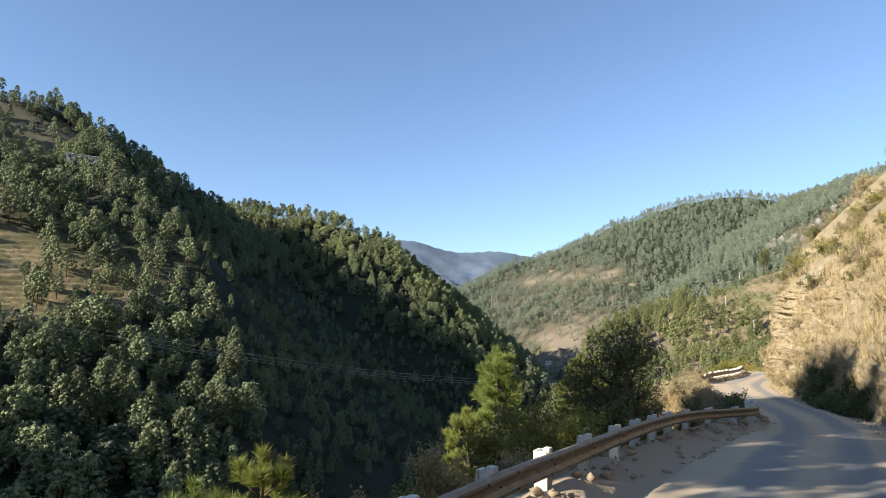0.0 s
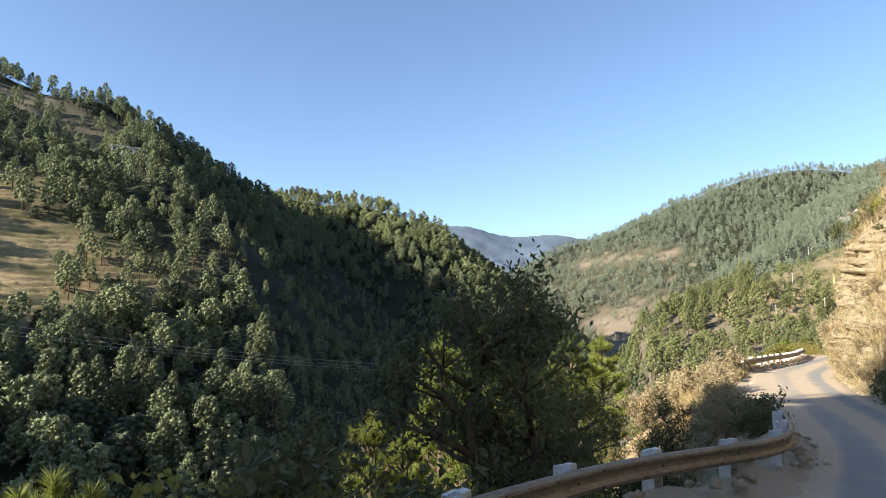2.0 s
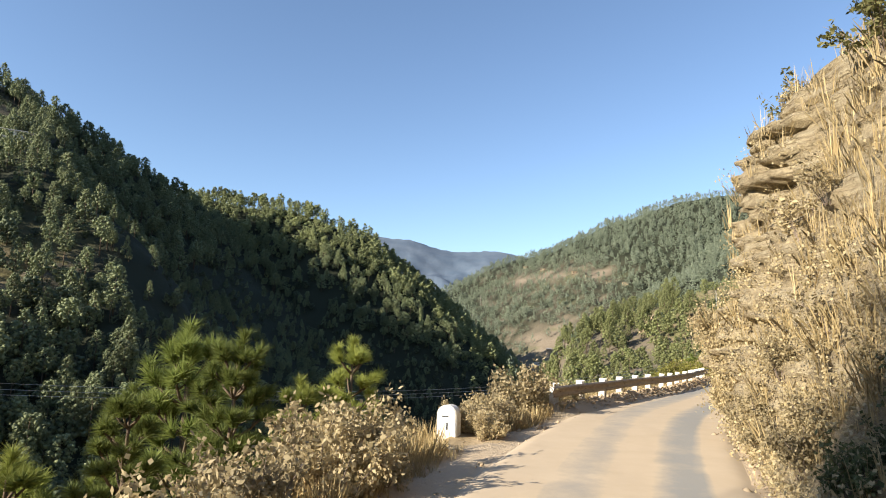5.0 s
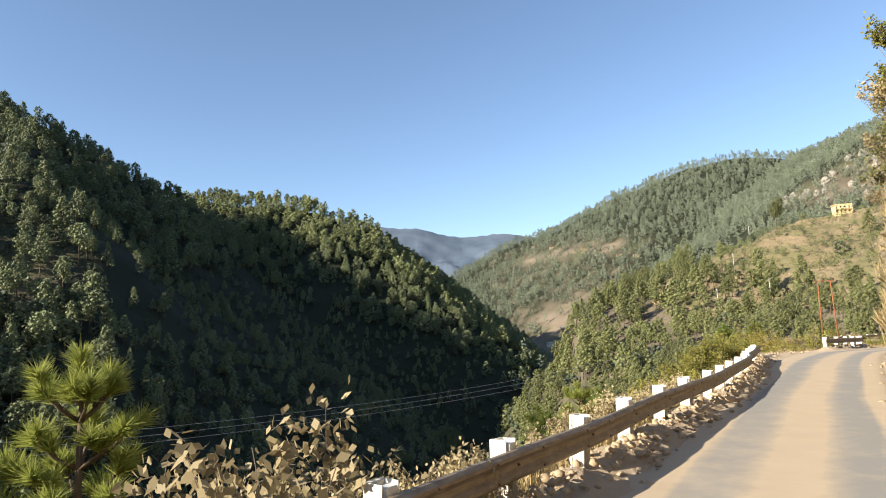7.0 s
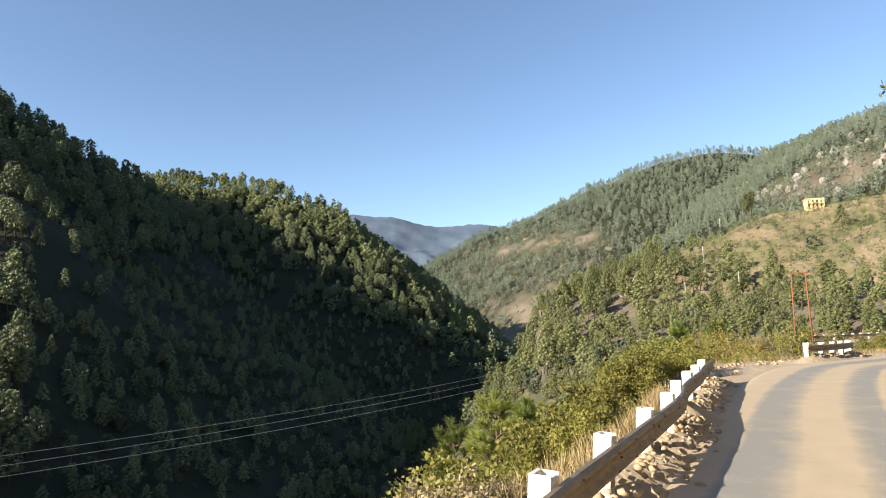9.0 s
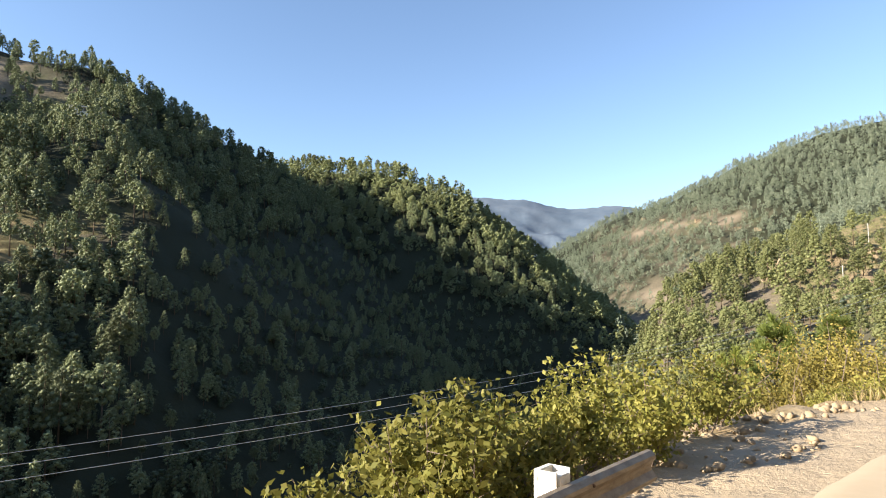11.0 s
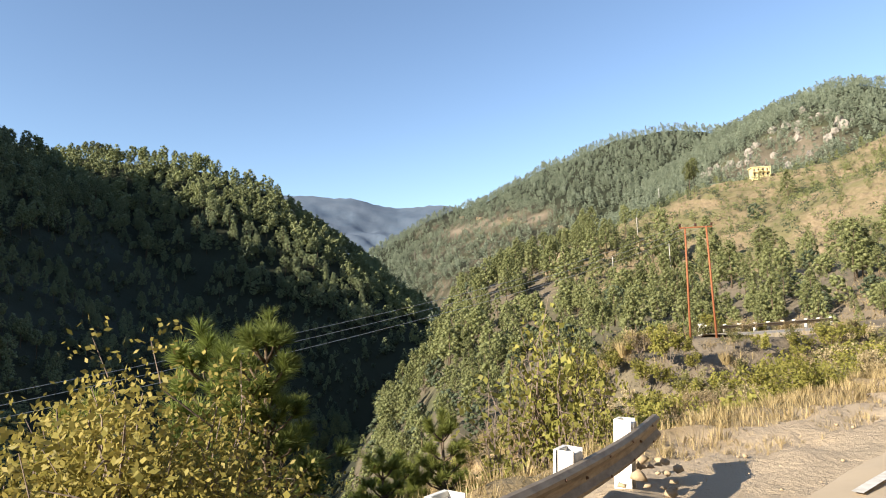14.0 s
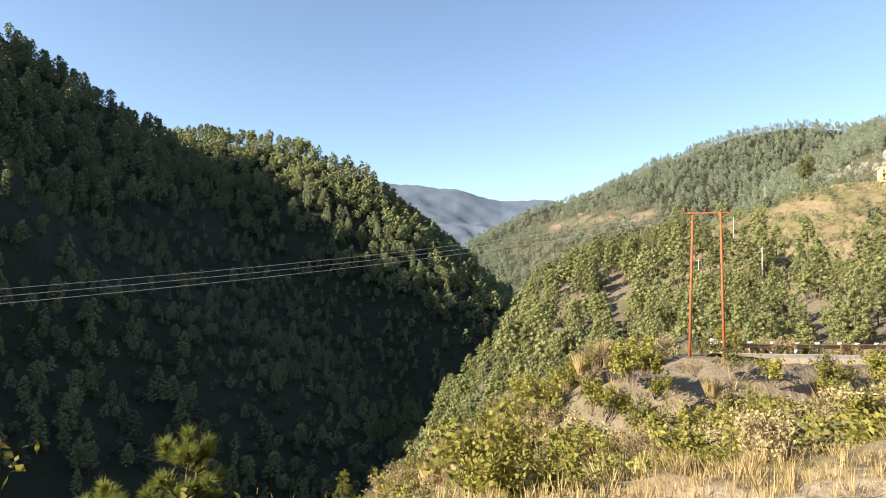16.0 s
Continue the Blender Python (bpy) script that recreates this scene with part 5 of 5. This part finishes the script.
for k in np.nonzero(keep)[0]:
    v, f = TUFTS[r_.randint(6)]
    q = r_.uniform(0.5, 1.4)
    gp.add(turned(v, tuft_x[k], tuft_y[k], tuft_z[k] - 0.05, q, q, r_.rand() * 6.28), f, r_.rand())
for k in range(9500):
    s, h = r_.uniform(8, 90), r_.rand() ** 0.8 * 13
    if r_.rand() > (0.22 if 50 < s < 84 and h > 2.5 else 0.9):
        continue
    i, j = int(np.argmin(abs(cs - s))), int(np.argmin(abs(ch - h)))
    p = i * len(ch) + j
    v, f = TUFTS[r_.randint(6)]
    q = r_.uniform(0.6, 1.5)
    gp.add(turned(v, cx_[p], cy_[p], cz_[p] + h_[p] - 0.05, q, q, r_.rand() * 6.28), f, r_.rand())
leaf_pts = []
for k in range(560):
    s, h = (r_.uniform(43, 60), r_.rand() ** 1.3 * 3.6) if k < 260 else (r_.uniform(12, 60), 0.5 + r_.rand() * 9)
    x, y, z = on_cut(s, h)
    tx, ty = np.interp(s, R_S, R_T[:, 0]), np.interp(s, R_S, R_T[:, 1])
    size = r_.uniform(0.18, 0.5)
    leaf_pts.append(np.array([x - ty * 0.12, y + tx * 0.12, z + 0.1]) + r_.normal(size=(64, 3)) * size * np.array([0.45, 0.45, 0.5]))
cv, cf = leaf_quads(np.concatenate(leaf_pts), 0.029, 0.018, r_, None, 0.5)
tagged(new("withered_creeper", mesh_of("withered_creeper", cv, cf, M_DRYLEAF)), "withered pale creeper leaves hanging over the rock", "creeper", kind="stuff")
tagged(new("dry_grass", gp.make("dry_grass", M_GRASS)), "tufts of dry straw-coloured grass", "grass", kind="stuff")

# ---- guard rails ----
W_BEAM = [(0.0, 0.155), (0.035, 0.15), (0.075, 0.115), (0.08, 0.085), (0.035, 0.03), (0.03, 0.0), (0.035, -0.03), (0.08, -0.085), (0.075, -0.115), (0.035, -0.15), (0.0, -0.155)]


def guard_rail(points, label, first_post=0.6, spacing=2.0, post_mat=M_WHITE, top=0.74, road_side=1, rise=0.04):
    """A corrugated steel beam on short posts with spacer blocks. Points give the line in plan."""
    line = spline([(x, y, 0) for x, y in points], 0.25)
    s, d = road_sd(line[:, 0], line[:, 1])
    z = ground_z(line[:, 0], line[:, 1])
    k = np.ones(9) / 9
    z = np.convolve(np.pad(z, 4, mode="edge"), k, "valid") + top - 0.155
    t = np.gradient(line[:, :2], axis=0)
    t /= np.hypot(t[:, 0], t[:, 1])[:, None]
    nrm = np.stack([t[:, 1], -t[:, 0]], 1) * road_side
    L = np.concatenate([[0], np.cumsum(np.hypot(*np.diff(line[:, :2], axis=0).T))])
    rail = base("guard_rail", line[0, 0], line[0, 1], z[0] - top + 0.155, label=label, category="guard rail", group="guard rails along the road")
    inv = rail.matrix_basis.inverted()
    prof = np.array(W_BEAM)
    verts = []
    for i in range(len(line)):
        for off in (0.0, -0.006):
            for a, b in (prof if off == 0 else prof[::-1]):
                verts.append((line[i, 0] + nrm[i, 0] * (a + off), line[i, 1] + nrm[i, 1] * (a + off), z[i] + b))
    n = 2 * len(prof)
    faces = []
    for i in range(len(line) - 1):
        for q in range(n):
            faces.append([i * n + q, i * n + (q + 1) % n, (i + 1) * n + (q + 1) % n, (i + 1) * n + q])
    faces += [list(range(n))[::-1], [(len(line) - 1) * n + q for q in range(n)]]
    verts = [inv @ Vector(v) for v in verts]
    part("beam", mesh_of("beam", verts, faces, M_RAIL, False), rail, "tan-brown weathered corrugated steel beam")
    r = random.Random(len(points))
    post_me = box_mesh("post", post_mat, (0, 0, -0.48, 0.05, 0.22, 1.38, 0.004), (0.09, 0.104, -0.48, 0.17, 0.012, 1.38), (0.09, -0.104, -0.48, 0.17, 0.012, 1.38))
    block_me = box_mesh("spacer", post_mat, (0.0, 0, 0.0, 0.10, 0.14, 0.34, 0.006))
    bm = bmesh.new()
    bmesh.ops.create_cone(bm, cap_ends=True, segments=8, radius1=0.017, radius2=0.011, depth=0.022, matrix=Matrix.Rotation(math.pi / 2, 4, "Y"))
    bolt_me = bpy.data.meshes.new("bolt")
    bm.to_mesh(bolt_me)
    bm.free()
    bolt_me.materials.append(M_BOLT)
    at = first_post
    while at < L[-1] - 0.05:
        i = int(np.argmin(abs(L - at)))
        a = math.degrees(math.atan2(nrm[i, 1], nrm[i, 0]))
        tilt = r.uniform(-4, 4)
        for name, me, off, dz in (("post", post_me, -0.22, rise), ("spacer", block_me, -0.075, 0.05), ("bolt", bolt_me, 0.045, 0.0)):
            ob = part(name, me, rail)
            ob.matrix_local = inv @ pose(line[i, 0] + nrm[i, 0] * off, line[i, 1] + nrm[i, 1] * off, z[i] + dz, 0 if name == "bolt" else tilt, 0 if name == "bolt" else r.uniform(-2, 4), a)
        for off_t in (-0.45, 0.45):
            for dz in (0.095, -0.095):
                j = int(np.argmin(abs(L - at - off_t)))
                ob = part("bolt", bolt_me, rail)
                ob.matrix_local = inv @ pose(line[j, 0] + nrm[j, 0] * 0.082, line[j, 1] + nrm[j, 1] * 0.082, z[j] + dz, 0, 0, a)
        at += spacing
    return rail


def ground_z(x, y):
    s, d = road_sd(x, y)
    return np.interp(s, R_S, ROAD[:, 2])


guard_rail(RAIL_SHADED,
           "weathered corrugated guard rail bending round the shaded verge", 0.7, 2.05, rise=-0.03)
guard_rail(RAIL_LONG,
           "tan corrugated guard rail with white posts above the valley", 0.5, 2.05)
guard_rail(RAIL_SHORT, "short bent guard rail with white posts past the rubble", 0.3, 1.75)
rail_f = guard_rail([(72.4, 134.6), (76, 136.2), (80, 138.2), (84, 140.4), (89, 143)], "dark guard rail on the far road bend", 0.5, 2.0)
rail_f.location.z += -0.45

# ---- milestone ----
bm = bmesh.new()
w, h, th = 0.235, 0.88, 0.15
outline = [(-w, -0.35), (w, -0.35), (w, h - 0.20)] + [(w * math.cos(a), h - 0.20 + 0.20 * math.sin(a)) for a in np.linspace(0.2, 2.94, 12)] + [(-w, h - 0.20)]
front = [bm.verts.new((x, -th, z)) for x, z in outline]
back = [bm.verts.new((x, th, z)) for x, z in outline]
bm.faces.new(front)
bm.faces.new(back[::-1])
for i in range(len(outline)):
    j = (i + 1) % len(outline)
    bm.faces.new([front[j], front[i], back[i], back[j]])
bmesh.ops.recalc_face_normals(bm, faces=bm.faces)
bmesh.ops.bevel(bm, geom=[e for e in bm.edges], offset=0.018, segments=2, affect="EDGES")
stone_me = bpy.data.meshes.new("stone")
bm.to_mesh(stone_me)
bm.free()
stone_me.materials.append(M_WHITE)
ms = base("milestone", 17.85, 47.25, float(ground_height(17.85, 47.25)[0]) - 0.10, -24, "white-painted rounded milestone in dry grass", "milestone")
part("stone", stone_me, ms)
part("mark", box_mesh("mark", M_DARK, (0.02, -th - 0.004, 0.42, 0.035, 0.006, 0.16)), ms, "short dark painted stroke")
part("mark", box_mesh("mark", M_DARK, (-0.03, -th - 0.004, 0.63, 0.16, 0.006, 0.025)), ms, "thin worn painted line")

# white marker stone at the far bend
mk = base("marker_stone", 72.0, 134.2, -1.0, 20, "small white marker stone at the far bend", "marker stone")
part("stone", box_mesh("stone", M_WHITE, (0, 0, 0.45, 0.45, 0.3, 1.1, 0.05)), mk)


# ---- twin-pole power line ----
def pole_mesh(h, r0, r1, mat, name="pole"):
    return mesh_of(name, *tube_arrays([(0, 0, -1.0), (0, 0, h * 0.5), (0, 0, h)], [r0, (r0 + r1) / 2, r1], 10), mat, True)


pz = float(land(np.array([70.5]), np.array([131.1]))[0])
hp = base("power_pole", 70.5, 131.1, pz, 0, "rust-red twin steel power pole with cross-arm", "power pole")
top_h = 7.25 - pz
for dx, dy, lean in ((-0.75, 0.25, 1.2), (0.95, -0.28, -1.2)):
    ob = part("pole", pole_mesh(top_h, 0.085, 0.065, M_POLE), hp)
    ob.matrix_basis = pose(dx, dy, 0, 0, lean, 0)
arm = part("cross_arm", box_mesh("cross_arm", M_POLE, (0.1, 0, top_h - 0.05, 2.3, 0.09, 0.09, 0.01)), hp)
arm.matrix_basis = pose(0, 0, 0, 0, 0, -17)
for k, u in enumerate((-1.0, 0.1, 1.2)):
    c, s = math.cos(radians(-17)), math.sin(radians(-17))
    v, f = join(*[tube_arrays([(0, 0, z0), (0, 0, z0 + 0.03), (0, 0, z0 + 0.07)], [0.10, 0.11, 0.05], 10) for z0 in (0.02, 0.10, 0.18)])
    ob = part("insulator", mesh_of("insulator", v, f, M_INSUL, True), hp, "dark brown porcelain insulator")
    ob.matrix_basis = pose(u * c, u * s, top_h, 0, 0, 0)
for k, (u, heading, fall) in enumerate(((-1.0, 225.98, 0.2235), (0.1, 225.5, 0.2262), (1.2, 225.27, 0.2283))):
    c, s = math.cos(radians(-17)), math.sin(radians(-17))
    pts = []
    for i in range(71):
        l = 2.5 * i
        pts.append(Vector((70.5 + u * c + l * math.cos(radians(heading)), 131.1 + u * s + l * math.sin(radians(heading)), pz + top_h + 0.2 - fall * l + 0.00145 * l * l)))
    tagged(new("cable", mesh_of("cable", *tube_arrays(pts, [0.0065] * 71, 4), M_CABLE)), "pale power cable spanning the valley", "cable", "cables over the valley")


def lone_pole(x, y, h, mat=M_CONC, label="thin pale concrete utility pole on the slope"):
    t = base("utility_pole", x, y, float(land(np.array([x]), np.array([y]))[0]), 0, label, "utility pole", "utility poles on the slopes")
    part("pole", pole_mesh(h, 0.14, 0.09, mat), t)
    part("cross_arm", box_mesh("cross_arm", mat, (0, 0, h - 0.35, 1.1, 0.07, 0.07)), t)


for x, y, h in ((117, 240, 9.5), (128, 288, 9), (110, 262, 6), (150, 320, 8), (75, 1000, 22), (60, 930, 16)):
    lone_pole(x, y, h)


# ---- houses ----
def house(x, y, w, d, h, rz, wall, label, storeys=1, bays=4, pitched=False, veranda=False):
    z = float(land(np.array([x]), np.array([y]))[0])
    t = base("house", x, y, z, rz, label, "house", "houses on the hills")
    part("wall", box_mesh("wall", wall, (0, 0, h / 2 - 0.7, w, d, h + 1.4)), t)
    if pitched:
        part("roof", mesh_of("roof", [(-w / 2 - .5, -d / 2 - .6, h - .1), (w / 2 + .5, -d / 2 - .6, h - .1), (w / 2 + .5, d / 2 + .6, h - .1), (-w / 2 - .5, d / 2 + .6, h - .1), (-w / 2 - .5, 0, h + d * .3), (w / 2 + .5, 0, h + d * .3)],
                             [[0, 1, 5, 4], [2, 3, 4, 5], [1, 2, 5], [3, 0, 4], [3, 2, 1, 0]], M_ROOF), t, "grey pitched sheet roof")
    else:
        part("roof", box_mesh("roof", wall, (0, 0, h + 0.15, w + 0.9, d + 0.9, 0.3, 0.03)), t)
    hs_ = h / storeys
    win = box_mesh("window", M_DARK, (0, 0, 0, w / bays * 0.42, 0.08, hs_ * 0.42))
    door = box_mesh("door", M_ROOFB, (0, 0, 0, w / bays * 0.36, 0.08, hs_ * 0.68))
    for s in range(storeys):
        if s or veranda:
            part("slab", box_mesh("slab", wall, (0, -d / 2 - 0.5, hs_ * s + (0.02 if s else hs_ * 0.98), w + 0.4, 1.1, 0.18)), t)
        for b in range(bays):
            bx = -w / 2 + w * (b + 0.5) / bays
            isdoor = (b + s) % 3 == 1
            ob = part("door" if isdoor else "window", door if isdoor else win, t)
            ob.matrix_basis = pose(bx, -d / 2 - 0.03, hs_ * s + hs_ * (0.36 if isdoor else 0.55))
        if veranda:
            for b in range(bays + 1):
                ob = part("pillar", box_mesh("pillar", wall, (0, 0, hs_ / 2, 0.22, 0.22, hs_)), t)
                ob.matrix_basis = pose(-w / 2 + w * b / bays, -d / 2 - 0.95, hs_ * s)
    return t


house(-205.9, 346.9, 17, 6, 3.4, 28, M_WALLW, "long low whitewashed house among pines", 1, 6, False, True)
house(-243, 373, 7, 5, 3.0, 30, M_WALLY, "small yellowish house high on the hill", 1, 3)
house(196.3, 329.0, 6.6, 4.2, 3.7, -14, M_WALLY, "yellow two-storey house on the terraced hill", 2, 4, False, True)
house(129, 279.5, 7.5, 4.5, 2.6, -8, M_STONE, "low stone hut on the terraces", 1, 3, False)
rh = random.Random(5)
for k in range(16):
    x, y = 108 + rh.uniform(-20, 32), 712 + rh.uniform(-28, 34)
    house(x, y, rh.uniform(4, 8), rh.uniform(3.5, 5), rh.choice((2.2, 2.6, 3.6)), rh.uniform(-25, 15), rh.choice((M_WALLW, M_WALLW, M_STONE, M_ROOFB)), "small pale village house on the valley floor", 1, 3, rh.random() < 0.4)
for x, y in ((160, 1130), (178, 1050), (205, 935), (218, 905), (236, 866), (250, 838)):
    house(x, y, rh.uniform(5, 8), 4, 2.6, rh.uniform(-20, 10), M_STONE, "pale house on the far hill", 1, 3)

# ---- loose stones ----
def stone_arrays(r, size):
    bm = bmesh.new()
    bmesh.ops.create_icosphere(bm, subdivisions=1, radius=size)
    for v in bm.verts:
        v.co *= r.uniform(0.5, 1.25)
        v.co.z *= 0.75
    bm.verts.index_update()
    a = (np.array([tuple(v.co) for v in bm.verts]), np.array([[v.index for v in f.verts] for f in bm.faces]))
    bm.free()
    return a


rr = random.Random(12)
STONES = [stone_arrays(rr, 1.0) for _ in range(6)]
sp = Pile()
for s0, s1, d0, d1, n, lo, hi in ((12, 36, -4.2, -2.0, 260, 0.03, 0.16), (52, 84, -3.1, -1.9, 420, 0.02, 0.13), (36, 52, -3.6, -1.6, 160, 0.01, 0.05), (84, 92, -5.4, -3.0, 150, 0.03, 0.14), (40, 90, -1.4, 1.5, 160, 0.008, 0.022),
                                  (100, 122, -6, -2.4, 200, 0.01, 0.05), (10, 84, 1.5, 2.3, 260, 0.02, 0.12)):
    many = [(rr.uniform(s0, s1), rr.uniform(d0, d1)) for _ in range(n)]
    gx_, gy_, _z = road_at(np.array([m[0] for m in many]), np.array([m[1] for m in many]))
    for x, y, z in zip(gx_, gy_, ground_height(gx_, gy_)):
        v, f = STONES[rr.randrange(6)]
        k = lo + (hi - lo) * rr.random() ** 2.5
        sp.add(turned(v, float(x), float(y), z + k * 0.25, k, k, rr.random() * 6.28), f, rr.random())
for line, n, lo, hi, low in ((RAIL_LONG, 900, 0.025, 0.10, 0.02), (RAIL_SHADED, 260, 0.03, 0.15, 0.02), (RAIL_SHORT, 90, 0.04, 0.13, 0.0)):
    way = spline([(a, c, 0) for a, c in line], 0.2)
    for _ in range(n):
        i = rr.randrange(1, len(way) - 1)
        t_ = way[i + 1] - way[i - 1]
        t_ = t_ / np.hypot(t_[0], t_[1])
        off = rr.gauss(0.16, 0.22)
        x, y = way[i, 0] + t_[1] * off, way[i, 1] - t_[0] * off
        v, f = STONES[rr.randrange(6)]
        k = lo + (hi - lo) * rr.random() ** 2
        sp.add(turned(v, x, y, float(ground_height(x, y)[0]) + 0.34 * math.exp(-(off / 0.5) ** 2) - low + k * 0.2, k * 0.9, k, rr.random() * 6.28), f, rr.random())
tagged(new("gravel", sp.make("gravel", M_STONE)), "loose tan stones and rubble along the verges", "gravel", kind="stuff")
for k in range(90):
    u = rr.random()
    x, y = 39.0 + u * 6.6 + rr.uniform(-0.5, 0.5), 85.0 + u * 4.4 + rr.uniform(-0.7, 0.7)
    v, f = STONES[rr.randrange(6)]
    size = rr.uniform(0.05, 0.14)
    if k == 0:
        rubble = [mesh_of("rubble_stone", a[0], a[1], M_STONE) for a in STONES]
    ob = new("rubble_stone", rubble[rr.randrange(6)])
    ob.matrix_basis = pose(x, y, float(ground_height(x, y)[0]) + size * 0.15, rr.uniform(0, 360), rr.uniform(0, 360), rr.uniform(0, 360)) @ Matrix.Diagonal((size, size, size, 1))
    tagged(ob, "broken tan stone in the rubble bank", "stone", "stones of the rubble bank")


# ---- crag on the far side of the ravine ----
def crag(x, y, z, sx, sy, sz, seed, label, fine=4):
    bm = bmesh.new()
    bmesh.ops.create_icosphere(bm, subdivisions=fine, radius=1)
    for v in bm.verts:
        n = noise.noise(v.co * 1.6 + Vector((seed, 0, 0))) * 0.35 + noise.noise(v.co * 4.5 + Vector((seed, 5, 0))) * 0.14
        v.co *= 1 + n
        v.co = Vector((v.co.x * sx, v.co.y * sy, v.co.z * sz))
    me = bpy.data.meshes.new("crag")
    bm.to_mesh(me)
    bm.free()
    me.materials.append(M_GREYROCK)
    ob = new("crag", me)
    ob.location = (x, y, z)
    return tagged(ob, label, "rock")


crag(63.6, 129.2, -7.8, 2.6, 2.8, 3.4, 3, "pinkish grey rock face below the pole knoll")
crag(61.5, 123.5, -9.5, 2.0, 2.0, 4.0, 8, "pinkish grey rock face on the ravine slope")
crag(55.8, 103.0, -3.2, 0.5, 0.4, 0.4, 9, "pale boulder in dry grass")

rc = random.Random(41)
for k in range(44):
    x, y = rc.uniform(350, 470), rc.uniform(590, 700)
    size = rc.uniform(1.2, 4.2)
    crag(x, y, float(land(np.array([x]), np.array([y]))[0]) + size * 0.3, size, size * rc.uniform(0.7, 1.2), size * rc.uniform(0.9, 1.6), 20 + k, "pale grey crag among pines on the high slope", 3)
for x, y, size in ((103, 292, 3.2), (106, 296, 2.6), (99, 288, 2.4), (116, 303, 2.0)):
    crag(x, y, float(land(np.array([x]), np.array([y]))[0]) - 0.9, size, size * 0.9, size * 1.1, x, "tan rock outcrop on the terraced hill", 3).data.materials[0] = M_STONE

# two tall bare-stemmed pines on the skyline of the terraced hill
for x, y, h in ((168.0, 331.5, 14.0), (170.6, 333.0, 15.0)):
    t = base("pine_tree", x, y, float(land(np.array([x]), np.array([y]))[0]) - 0.3, 50 * h, "tall thin pine with a high crown on the skyline", "tree", "skyline pines")
    t.scale = (h * 0.9, h * 0.9, h)
    part("crown", TREE_ME[7][0], t)
    part("trunk", TREE_ME[7][1], t)
